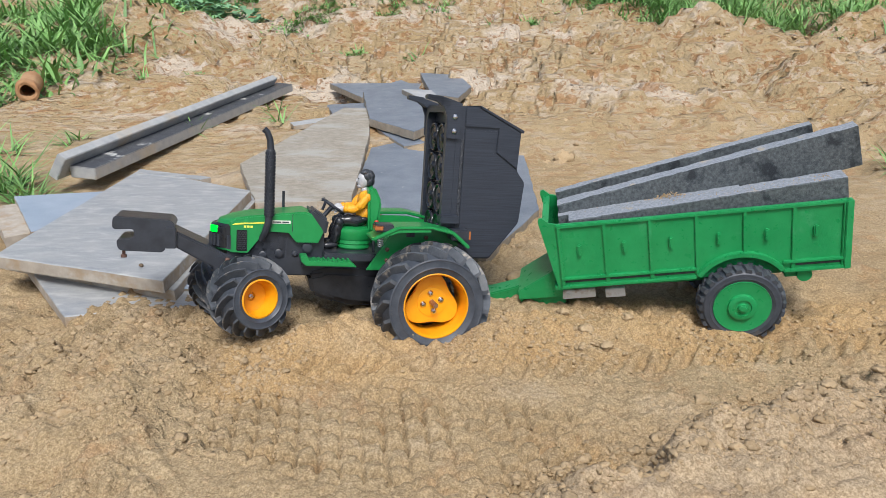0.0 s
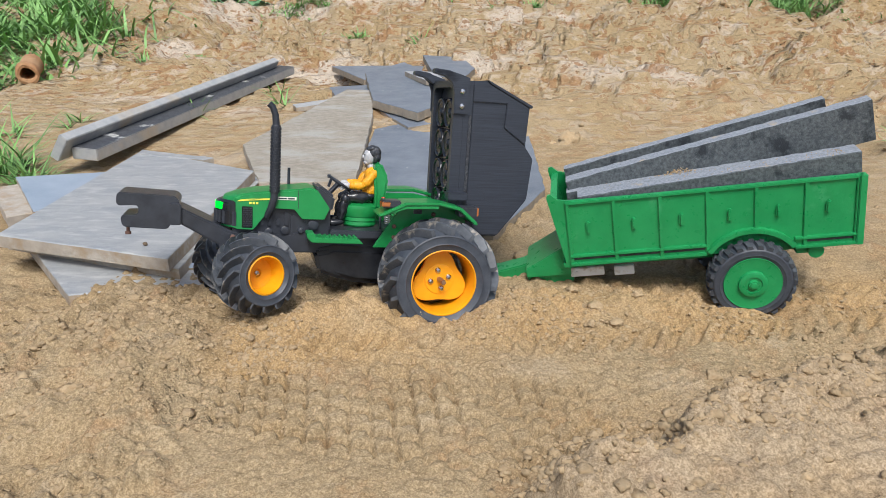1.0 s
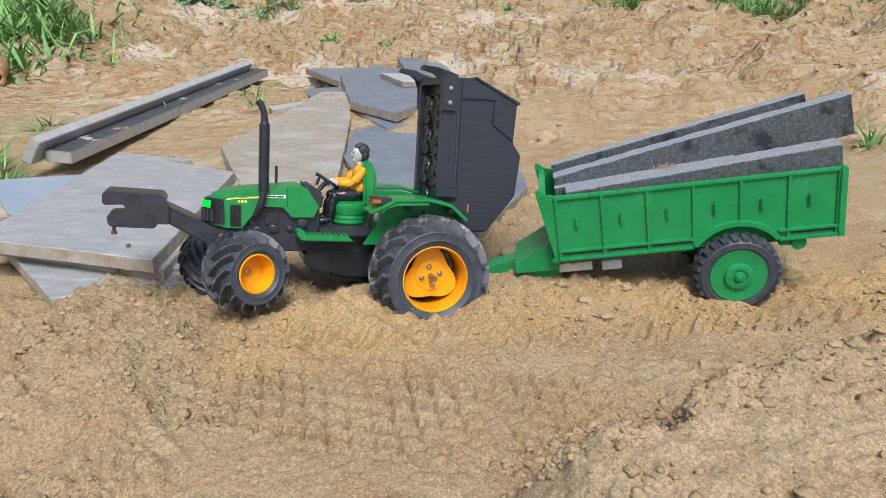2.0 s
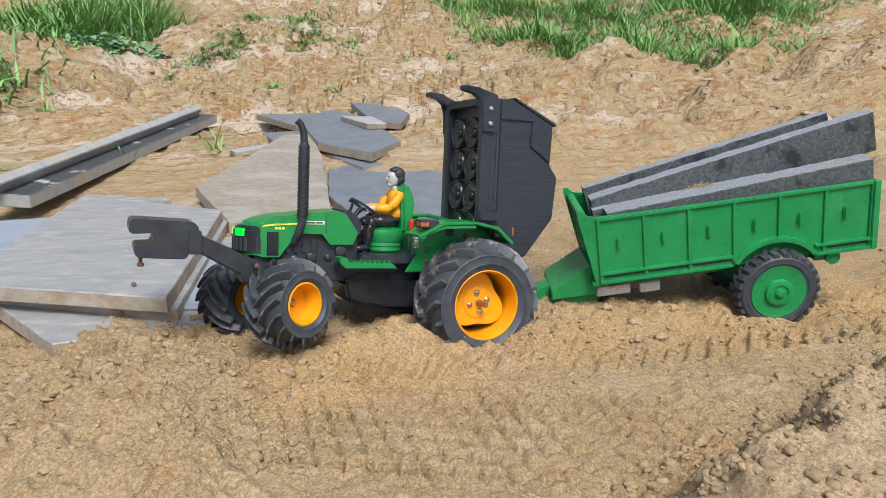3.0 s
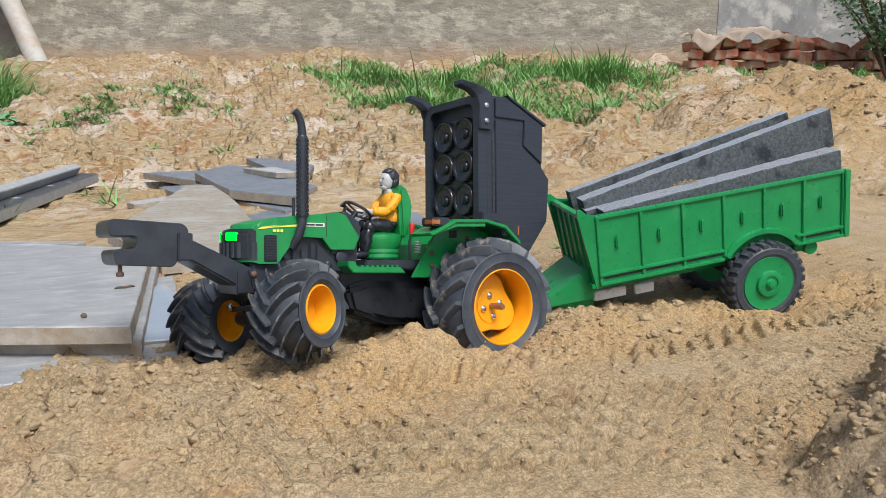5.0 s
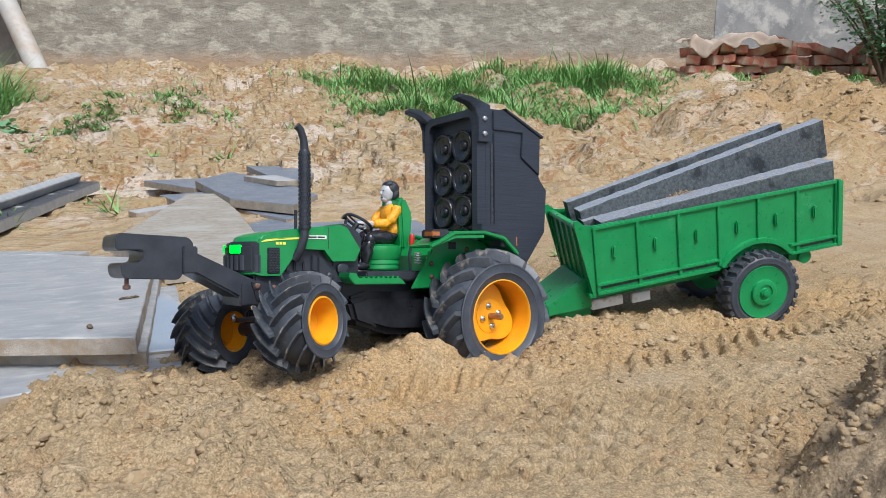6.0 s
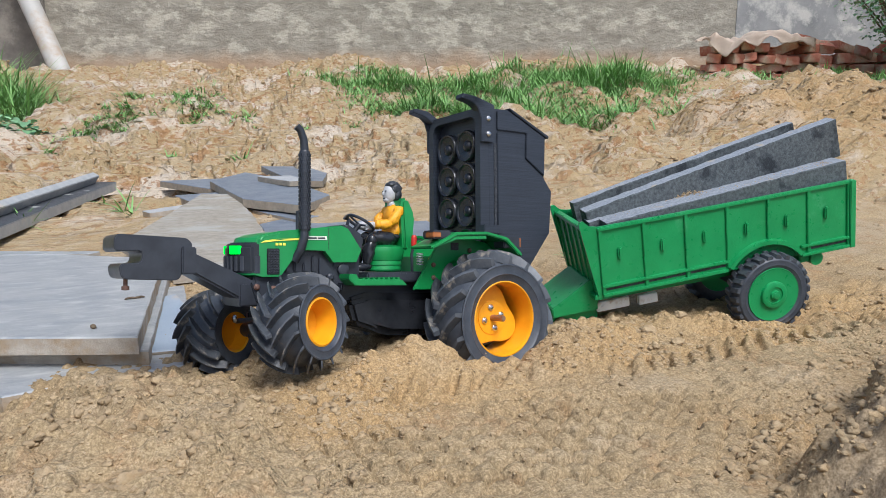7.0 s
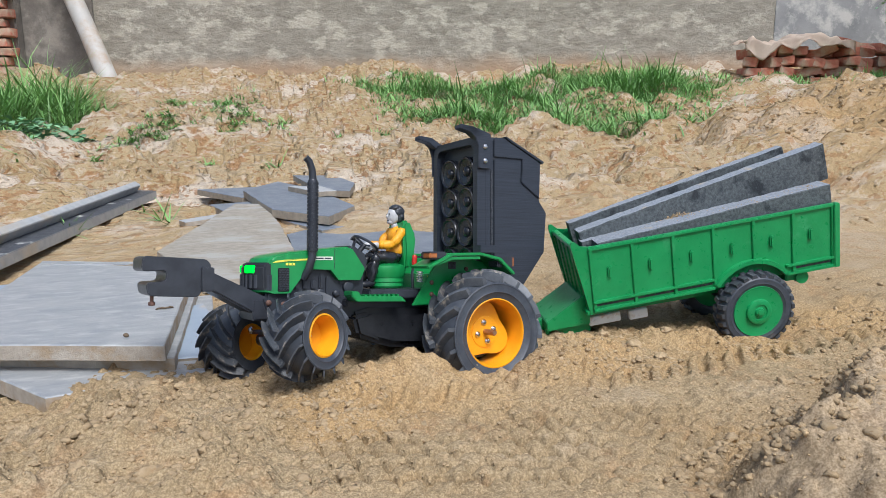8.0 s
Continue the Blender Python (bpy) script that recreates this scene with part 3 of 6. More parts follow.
def sheet(name, xs, ys, fn, mat):
    X, Y = np.meshgrid(xs, ys)
    Z = fn(X, Y)
    nx, ny = len(xs), len(ys)
    me = bpy.data.meshes.new(name)
    idx = np.arange(nx * ny).reshape(ny, nx)
    quads = np.stack([idx[:-1, :-1], idx[:-1, 1:], idx[1:, 1:], idx[1:, :-1]], -1).reshape(-1, 4)
    me.vertices.add(nx * ny)
    me.vertices.foreach_set("co", np.stack([X, Y, Z], -1).reshape(-1))
    me.loops.add(quads.size)
    me.loops.foreach_set("vertex_index", quads.reshape(-1).astype(np.int32))
    me.polygons.add(len(quads))
    me.polygons.foreach_set("loop_start", np.arange(0, quads.size, 4, dtype=np.int32))
    me.polygons.foreach_set("use_smooth", np.ones(len(quads), dtype=bool))
    me.update(calc_edges=True)
    me.attributes.new("fresh", "FLOAT", "POINT").data.foreach_set("value", fresh_sand(X, Y).reshape(-1).astype(np.float32))
    me.materials.append(mat)
    return me


ground = tagged(new("ground", sheet("ground", spread(-0.38, 0.38, 0.0024, -40, 40, 1.031, 1.031), spread(0.42, 0.78, 0.0024, -20, 60, 1.05, 1.0080), ground_height, SAND)),
                "loose yellow-brown sand with clods and tyre prints", "sand", kind="structure")


# ---- wheels ----
def lug_mesh(radius, half, height, width, sweep, inner, crown, side):
    """One slanted tread bar, from the tyre's middle to its shoulder."""
    one = bmesh.new()
    rows = []
    for i in range(5):
        f = i / 4
        y = side * (inner + (half - inner) * f)
        a = sweep * f
        r = radius - crown * f ** 2.5
        w = width / radius / 2
        rows.append([one.verts.new((rr * math.cos(aa), y, rr * math.sin(aa))) for rr, aa in
                     ((r - height * 1.3, a - w * 1.15), (r, a - w * 0.72), (r, a + w * 0.72), (r - height * 1.3, a + w * 1.15))])
    for p, q in zip(rows, rows[1:]):
        for i in range(3):
            one.faces.new((p[i], p[i + 1], q[i + 1], q[i]))
    one.faces.new(rows[0]), one.faces.new(rows[-1])
    bmesh.ops.recalc_face_normals(one, faces=one.faces)
    return mesh_of("lug", smooth(one, 30), LUG)


def tyre(parent, radius, half, bead, count, height, width, sweep, crown, label):
    r = radius - height
    c = crown
    bm = lathe([(bead, -half * 0.92), (bead + (r - bead) * 0.25, -half * 1.0), (r - (r - bead) * 0.35, -half * 1.02), (r - c * 1.3, -half * 0.9), (r - c * 0.3, -half * 0.5),
                (r, 0), (r - c * 0.3, half * 0.5), (r - c * 1.3, half * 0.9), (r - (r - bead) * 0.30, half * 1.03), (r - (r - bead) * 0.36, half * 1.05), (r - (r - bead) * 0.42, half * 1.02),
                (bead + (r - bead) * 0.34, half * 1.03), (bead + (r - bead) * 0.28, half * 1.055), (bead + (r - bead) * 0.2, half * 0.99), (bead, half * 0.92), (bead * 0.96, half * 0.5), (bead * 0.96, -half * 0.5)], 64, close=True)
    part("tyre", bm, RUBBER, parent, label, angle=40)
    for side in (1, -1):
        me = lug_mesh(radius, half * 1.0, height, width, sweep, 0.0006, crown, side)
        for k in range(count):
            share("lug", me, parent, Matrix.Rotation(-2 * math.pi * (k + (0.5 if side < 0 else 0)) / count, 4, "Y"))


def screw(name, parent, m, r=0.0025, mat=STEEL):
    bm = lathe([(r, 0), (r, r * 0.35), (r * 0.6, r * 0.75), (0.00001, r * 0.85)], 14)
    part(name, bm, mat, parent, m=m)


def rear_wheel(parent, m, spin):
    w = new("rear_wheel")
    w.parent, w.matrix_basis = parent, m
    tyre(w, 0.0695, 0.0275, 0.0378, 16, 0.0072, 0.0056, 0.50, 0.007, "black rubber tyre with sand on its lugs")
    part("rim", lathe([(0.0388, 0.0250), (0.0368, 0.0257), (0.0348, 0.0215), (0.0342, -0.016), (0.0348, -0.021), (0.0388, -0.021), (0.0388, -0.0195), (0.0366, -0.018),
                       (0.0366, 0.017)], 56, close=True), YELLOW, w, "glossy yellow rim")
    plate = [(0.0341 * (0.855 + 0.145 * math.cos(3 * a)) * math.cos(a), 0.0341 * (0.855 + 0.145 * math.cos(3 * a)) * math.sin(a)) for a in (2 * math.pi * k / 54 for k in range(54))]
    part("disc", prism(plate, -0.001, 0.004, 0.0008, m=Matrix.Rotation(spin, 4, "Y")), YELLOW, w, "three-lobed yellow wheel disc")
    part("boss", lathe([(0.0175, 0.0035), (0.0172, 0.0048), (0.0150, 0.0052), (0.00001, 0.0052)], 32), YELLOW, w)
    part("shaft", lathe([(0.0032, -0.01), (0.0032, 0.0225), (0.0026, 0.0235)], 16), BRASS, w, "bare metal shaft end")
    for k in range(4):
        a = spin + math.pi / 4 + k * math.pi / 2
        screw("bolt", w, pose(0.0108 * math.cos(a), 0.0052, 0.0108 * math.sin(a)), 0.0034)
    part("hub_back", lathe([(0.030, -0.016), (0.030, -0.012), (0.008, -0.010), (0.008, -0.03)], 24), BLACK, w)


def front_wheel(parent, m):
    w = new("front_wheel")
    w.parent, w.matrix_basis = parent, m
    tyre(w, 0.0450, 0.0248, 0.0205, 15, 0.0068, 0.0034, 0.66, 0.006, "black rubber tyre with sandy chevron lugs")
    part("rim", lathe([(0.0215, 0.0235), (0.0200, 0.0242), (0.0190, 0.021), (0.0165, 0.004), (0.005, 0.003), (0.0045, 0.0005), (0.00001, 0.0005), (0.00001, -0.004),
                       (0.0165, -0.006), (0.0185, -0.021), (0.0205, -0.022)], 40, close=True), YELLOW, w, "glossy yellow dished rim")
    part("nut", lathe([(0.0026, 0.0005), (0.0026, 0.004), (0.0012, 0.0045), (0.0012, 0.0065)], 6), STEEL, w)


# ---- toy tractor ----
tractor = thing("toy_tractor", TRACTOR, "green toy tractor with yellow rims stuck in loose sand", "toy tractor")


def hood_shell():
    """Bonnet: side outline, wider in the middle and rounded along its top."""
    bm = prism(mm((222, 43), (222.5, 68), (217, 77), (207, 80.5), (185, 83.5), (160, 86), (122, 90), (114, 87), (100, 67), (106, 54), (131, 54), (140, 65), (166, 66), (185, 41), (212, 41)),
               -0.0285, 0.0285, 0.0, seg=3)
    top = [e for e in bm.edges if len(e.link_faces) == 2 and all(v.co.z > 0.066 for v in e.verts) and abs(e.verts[0].co.y - e.verts[1].co.y) < 1e-6]
    bmesh.ops.bevel(bm, geom=top, offset=0.0085, segments=4, affect="EDGES", clamp_overlap=True)
    rest = [e for e in bm.edges if len(e.link_faces) == 2 and e.calc_face_angle(0) > 0.6]
    bmesh.ops.bevel(bm, geom=rest, offset=0.0009, segments=2, affect="EDGES", clamp_overlap=True)
    return bm


def nose(bm):
    """Rounds the bonnet's front in plan."""
    for k in range(-4, 5):
        bmesh.ops.bisect_plane(bm, geom=bm.verts[:] + bm.edges[:] + bm.faces[:], plane_co=(0, k * 0.0062, 0), plane_no=(0, 1, 0))
    for v in bm.verts:
        k = min(1, max(0, (v.co.x - 0.185) / 0.043))
        v.co.x -= 0.017 * k * (v.co.y / 0.0285) ** 2
        v.co.y *= 1 - 0.20 * k * k
    return bm


hood = part("hood", nose(hood_shell()), GREEN, tractor, "glossy green bonnet", angle=28)
for side in (1, -1):
    part("stripe", nose(prism(mm((213, 72.6), (208, 74.6), (190, 76.0), (165, 77.2), (165, 75.4), (190, 74.2), (206, 73.0)), side * 0.0276, side * 0.0290, 0)), DECAL, hood, "thin yellow decal stripe")
    badge = part("badge", box(0.138, 0.160, min(side * 0.0283, side * 0.0291), max(side * 0.0283, side * 0.0291), 0.0755, 0.0792, 0.0002), PALE, tractor, "small pale badge plate")
    part("badge_bar", box(0.1400, 0.1475, min(side * 0.0284, side * 0.0293), max(side * 0.0284, side * 0.0293), 0.0766, 0.0781, 0), BLACK, badge)
    part("badge_bar", box(0.1487, 0.1580, min(side * 0.0284, side * 0.0293), max(side * 0.0284, side * 0.0293), 0.0766, 0.0781, 0), BLACK, badge)
    for k in range(3):
        part("number_bar", box(0.1800 + k * 0.0036, 0.1826 + k * 0.0036, min(side * 0.0283, side * 0.0290), max(side * 0.0283, side * 0.0290), 0.0700, 0.0724, 0), DECAL, hood)
    vent = nose(box(0.1865, 0.2060, min(side * 0.0280, side * 0.0294), max(side * 0.0280, side * 0.0294), 0.0432, 0.0672, 0.0012))
    vent = part("side_vent", vent, GLOSS, tractor, "black mesh side vent")
    mesh = bmesh.new()
    for i in range(7):
        for j in range(9):
            x, z = 0.1885 + i * 0.0025, 0.0458 + j * 0.0024
            box(x - 0.0010, x + 0.0010, min(side * 0.0290, side * 0.0301), max(side * 0.0290, side * 0.0301), z - 0.00035, z + 0.00035, 0, mesh,
                Matrix.Translation((x, 0, z)) @ Matrix.Rotation(radians(35 if (i + j) % 2 else -35), 4, "Y") @ Matrix.Translation((-x, 0, -z)))
    part("vent_mesh", nose(mesh), BLACK, vent)
    part("seam", box(0.1355, 0.1362, min(side * 0.0282, side * 0.0287), max(side * 0.0282, side * 0.0287), 0.066, 0.087, 0), DARK, hood)
grille = part("grille", nose(prism(mm((216, 45), (226.5, 45), (227, 69), (223, 73), (216.5, 72.5)), -0.0290, 0.0290, 0.0015)), GLOSS, tractor, "black front grille with fine bars")
for i in range(9):
    y = -0.0216 + i * 0.0054
    part("grille_bar", nose(box(0.2262, 0.2282, y - 0.0011, y + 0.0011, 0.0465, 0.0605, 0.0004)), BLACK, grille)
for i in range(2):
    for s_ in (1, -1):
        part("grille_bar", nose(box(0.2180 + i * 0.0040, 0.2198 + i * 0.0040, s_ * 0.0292 - 0.0009, s_ * 0.0292 + 0.0009, 0.0445, 0.0605, 0.0003)), BLACK, grille)
for s_ in (1, -1):
    part("headlight", nose(box(0.2235, 0.2284, min(s_ * 0.0095, s_ * 0.0200), max(s_ * 0.0095, s_ * 0.0200), 0.0620, 0.0698, 0.0006)), LIGHT, grille, "glowing green headlight")
engine = part("engine", box(0.098, 0.208, -0.021, 0.021, 0.028, 0.068, 0.002), BLACK, tractor, "dark moulded engine block")
for k in range(5):
    part("engine_rib", box(0.146 + k * 0.009, 0.151 + k * 0.009, -0.024, 0.024, 0.045, 0.060 - (k % 2) * 0.006, 0.001), BLACK, engine)
for x, z, r in ((0.118, 0.047, 0.006), (0.150, 0.040, 0.005), (0.168, 0.038, 0.0045), (0.132, 0.040, 0.0035)):
    part("filter", lathe([(r, -0.025), (r, 0.025), (r * 0.6, 0.0262)], 16, m=Matrix.Translation((x, 0, z))), BLACK, engine)
for x0, x1, z0, z1 in ((0.104, 0.128, 0.050, 0.0535), (0.112, 0.140, 0.0335, 0.0365), (0.150, 0.184, 0.0615, 0.0640), (0.140, 0.1435, 0.034, 0.058)):
    part("fuel_line", box(x0, x1, -0.0232, 0.0232, z0, z1, 0.0006), BLACK, engine)
chassis = box(-0.03, 0.222, -0.023, 0.023, 0.014, 0.036, 0.0015)
box(0.0, 0.10, -0.040, 0.040, 0.034, 0.044, 0.0015, chassis)
box(0.10, 0.125, -0.034, 0.034, 0.026, 0.034, 0.0015, chassis)
part("chassis", chassis, BLACK, tractor, "black printed chassis")
belly = prism(mm((-25, 20), (95, 24), (118, 18), (112, -8), (70, -20), (0, -24), (-30, -10)), -0.034, 0.034, 0.007)
prism(mm((96, 20), (118, 16), (112, -6), (84, -16)), -0.037, 0.037, 0.004, belly)
part("gearbox", belly, GLOSS, tractor, "glossy black gearbox pan")
part("rear_axle", tube([(-0.02, -0.066, 0), (-0.02, 0.066, 0)], 0.011, 16), BLACK, tractor)
part("tow_hitch", prism(mm((-30, 2), (-74, -12), (-74, -18), (-30, -8)), -0.008, 0.008, 0.001), BLACK, tractor)

arm = prism(mm((186, 31), (211, 39), (268, 66), (276, 52), (219, 20), (190, 18)), -0.022, 0.022, 0.002)
prism(mm((190, 18), (206, 18), (212, 36), (190, 34)), -0.026, 0.026, 0.001, arm)
part("front_bracket", arm, BLACK, tractor, "angled black bracket")
weight = part("front_weight", prism(fillet(mm((328, 64), (327, 79), (268, 76), (263, 70), (275, 39), (322, 41), (324, 54), (306, 54.5), (305, 65)), 0.005), -0.026, 0.024, 0.0008), BLACK,
              tractor, "black notched front weight")
part("clamp", box(0.2615, 0.2735, 0.020, 0.0285, 0.0445, 0.0680, 0.001), BLACK, weight)
part("bolt", lathe([(0.0018, 0), (0.0018, 0.008), (0.0032, 0.0085), (0.0032, 0.0115), (0.001, 0.012)], 12, m=Matrix.Rotation(radians(-90), 4, "X")), RUST, weight, "rusty bolt",
     m=Matrix.Translation((0.317, 0.016, 0.0435)))
for x, z in ((0.207, 0.032), (0.191, 0.030)):
    screw("screw", tractor, pose(x, 0.0262, z), 0.0030, RUST)
axle = tube([(0.186, -0.060, -0.014), (0.172, 0.055, 0.0)], 0.0075, 12)
box(0.166, 0.192, -0.018, 0.018, -0.008, 0.020, 0.002, axle)
box(0.162, 0.178, 0.040, 0.052, -0.012, 0.014, 0.002, axle)
box(0.176, 0.190, -0.052, -0.043, -0.022, 0.006, 0.002, axle)
tube([(0.200, -0.050, -0.004), (0.196, 0.046, 0.004)], 0.0026, 10, axle)
part("front_axle", axle, BLACK, tractor, "black steering axle with tie rod")
screw("axle_nut", tractor, pose(0.204, -0.040, -0.001, 0, 0, -90), 0.004)

pipe = part("exhaust_pipe", tube([(0.170, 0.026, 0.056), (0.166, 0.031, 0.066), (0.163, 0.0325, 0.078), (0.1625, 0.0325, 0.10), (0.1625, 0.0325, 0.160), (0.1635, 0.0325, 0.170), (0.1665, 0.0325, 0.178),
                                  (0.1705, 0.0325, 0.1815)], [0.0042, 0.0042, 0.0042, 0.004, 0.004, 0.0037, 0.0036, 0.0036], 16), BLACK, tractor, "black exhaust stack")
sleeve = lathe([(0.0048, 0.0), (0.0052, 0.0015), (0.0052, 0.074), (0.0046, 0.0755)], 20, m=Matrix.Rotation(radians(90), 4, "X"))
for j in range(19):
    for k in range(14):
        box(0.0048, 0.0059, -0.0009, 0.0009, -0.0014, 0.0014, 0.0002, sleeve, Matrix.Translation((0, 0, 0.003 + j * 0.0038)) @ Matrix.Rotation(2 * math.pi * (k + 0.5 * (j % 2)) / 14, 4, "Z"))
part("heat_shield", sleeve, BLACK, pipe, "knobbly perforated sleeve", m=Matrix.Translation((0.1625, 0.0325, 0.0835)))
part("marker_post", tube([(0.143, -0.030, 0.084), (0.143, -0.030, 0.107)], 0.0018, 10), BLACK, tractor)

cowl = prism(mm((119, 89.5), (112, 93), (93, 80), (96, 62), (106, 56)), -0.022, 0.022, 0.003)
part("dashboard", cowl, BLACK, tractor, "black instrument cowl")
part("column", tube([(0.101, 0, 0.078), (0.0885, 0, 0.0925)], 0.0028, 10), BLACK, tractor)
ring = bmesh.new()
tube([(0.0150 * math.cos(a), 0.0150 * math.sin(a), 0) for a in (2 * math.pi * k / 32 for k in range(33))], 0.0016, 8, ring)
for k in range(3):
    a = 2 * math.pi * k / 3
    tube([(0, 0, -0.002), (0.0148 * math.cos(a), 0.0148 * math.sin(a), 0)], 0.0012, 6, ring)
part("steering_wheel", ring, BLACK, tractor, "thin black steering wheel", m=pose(0.0865, 0, 0.0945, 0, -32, 0) @ Matrix.Rotation(0, 4, "Z"))
part("gear_knob", tube([(0.098, -0.010, 0.088), (0.094, -0.012, 0.098), (0.098, -0.012, 0.101)], [0.0018, 0.0018, 0.0030], 8), BLACK, tractor)

seat = new("seat")
seat.parent = tractor
cush = lathe([(0.0185, 0.0), (0.020, 0.002), (0.0195, 0.006), (0.0205, 0.007), (0.020, 0.011), (0.021, 0.012), (0.0235, 0.020), (0.0225, 0.025), (0.014, 0.0275), (0.0001, 0.028)], 32,
             m=Matrix.Rotation(radians(90), 4, "X"))
part("cushion", cush, GREEN, seat, "ribbed green seat base", m=Matrix.Translation((0.061, 0, 0.0445)))
part("backrest", prism(mm((46, 66), (47, 90), (49, 116), (46, 121.5), (40, 121), (31, 103), (33, 84), (38, 66)), -0.0195, 0.0195, 0.0045, seg=3), GREEN, seat, "green moulded backrest")
lever = part("lever", tube([(0.040, 0.026, 0.044), (0.041, 0.027, 0.062), (0.039, 0.027, 0.070)], 0.0016, 10), BLACK, tractor)
part("knob", tube([(0.039, 0.027, 0.070), (0.0385, 0.027, 0.0735), (0.038, 0.027, 0.080), (0.038, 0.027, 0.082)], [0.002, 0.0030, 0.0030, 0.0018], 12), RED, lever, "red plastic knob")
part("lever", tube([(0.030, 0.036, 0.040), (0.026, 0.039, 0.058)], 0.0018, 10), DECAL, tractor, "yellow lever")
spring = bmesh.new()
for k in range(5):
    lathe([(0.0036, -0.0006), (0.0042, 0), (0.0036, 0.0006)], 12, spring, Matrix.Translation((0.033, 0.030, 0.052 + k * 0.0026)) @ Matrix.Rotation(radians(80), 4, "X"))
part("spring", spring, STEEL, tractor, "small bright spring")

for s_ in (1, -1):
    f = new("fender")
    f.parent = tractor
    if s_ < 0:
        f.matrix_basis = MIRROR
    tagged(f, "green rear mudguard")
    part("panel", prism(mm((52, 26), (24, 69), (20, 79), (-16, 79), (-41, 74), (-58, 60), (-52, 26)), 0.044, 0.0475, 0.0008), GREEN, f)
    part("flange", prism(mm((54, 69), (47, 72), (24, 83.5), (-15, 84.5), (-42, 79), (-61, 63), (-62, 59.5), (-58, 60), (-40, 75.5), (-15, 81), (22, 80), (46, 68.5), (52, 66.5)), 0.0445, 0.0830, 0.0009), GREEN, f)
    part("rib", prism(mm((46, 68), (24, 79.5), (-15, 80.5), (-15, 77), (22, 76)), 0.0790, 0.0815, 0.0005), GREEN, f)
    part("front_lamp", box(0.028, 0.0490, 0.060, 0.080, 0.0765, 0.0850, 0.0012), BLACK, f)
    part("lens", box(0.0400, 0.0498, 0.0665, 0.0808, 0.0778, 0.0834, 0.0008), AMBER, f, "amber indicator lens")
    part("rear_lamp", box(-0.062, -0.040, 0.060, 0.079, 0.068, 0.080, 0.0012), BLACK, f)
    part("lens", box(-0.0635, -0.0605, 0.0610, 0.0780, 0.0690, 0.0790, 0.0006), AMBER, f, "reddish tail lens")
    # a dark plate on the uncut panel paints the notch's shade
    part("notch", box(-0.004, 0.006, 0.0470, 0.0480, 0.066, 0.074, 0.0003), DARK, f)
    for x, z in ((0.028, 0.051), (0.028, 0.038), (-0.018, 0.066)):
        screw("screw", f, pose(x, 0.0476, z), 0.0026, RUST)
    st = prism(mm((64, 31), (70, 37), (118, 38), (120, 43), (128, 43), (128, 38), (122, 32)), 0.034, 0.056, 0.0008)
    step_ob = part("footstep", st, GREEN, tractor, "ribbed green foot step")
    for k in range(8):
        part("tread_rib", box(0.072 + k * 0.0055, 0.0745 + k * 0.0055, 0.0365, 0.0545, 0.0372, 0.0392, 0.0003), GREEN, step_ob)
    if s_ < 0:
        step_ob.matrix_basis = MIRROR
part("mount_bar", box(-0.060, -0.030, -0.044, 0.044, 0.060, 0.066, 0.001), GREEN, tractor)
part("rear_box", box(-0.045, 0.022, -0.042, 0.042, 0.040, 0.060, 0.002), GREEN, tractor)
rear_wheel(tractor, pose(-0.020, 0.0785, -0.003), 0.55)
rear_wheel(tractor, pose(-0.020, -0.0785, -0.003, 0, 0, 180), 0.2)
front_wheel(tractor, pose(0.183, 0.0695, 0.001, 4, 0, 27))
front_wheel(tractor, pose(0.209, -0.0750, -0.017, -4, 0, 209))

# ---- driver figure: one plain mesh ----
doll = bmesh.new()
ball(0.0515, 0, 0.1270, 0.0072, 0.0066, 0.0104, doll, (0, -6, 0), 3, 0)
ball(0.0548, 0, 0.1196, 0.0040, 0.0040, 0.0034, doll, None, 2, 0)
ball(0.0588, 0, 0.1262, 0.0018, 0.0014, 0.0026, doll, (0, -20, 0), 2, 0)
ball(0.0575, 0, 0.1212, 0.0014, 0.0024, 0.0008, doll, None, 1, 1)
ball(0.0462, 0, 0.1318, 0.0084, 0.0082, 0.0080, doll, None, 3, 1)
ball(0.0440, 0, 0.1265, 0.0060, 0.0076, 0.0084, doll, None, 3, 1)
ball(0.0500, 0, 0.1360, 0.0062, 0.0072, 0.0040, doll, (0, 14, 0), 3, 1)
ball(0.0495, 0, 0.1145, 0.0046, 0.0048, 0.0055, doll, None, 2, 0)
ball(0.0470, 0, 0.1015, 0.0098, 0.0140, 0.0145, doll, (0, 10, 0), 3, 2)
ball(0.0490, 0, 0.0880, 0.0100, 0.0128, 0.0120, doll, (0, 5, 0), 3, 2)
ball(0.0500, 0, 0.0800, 0.0115, 0.0135, 0.0065, doll, None, 3, 3)
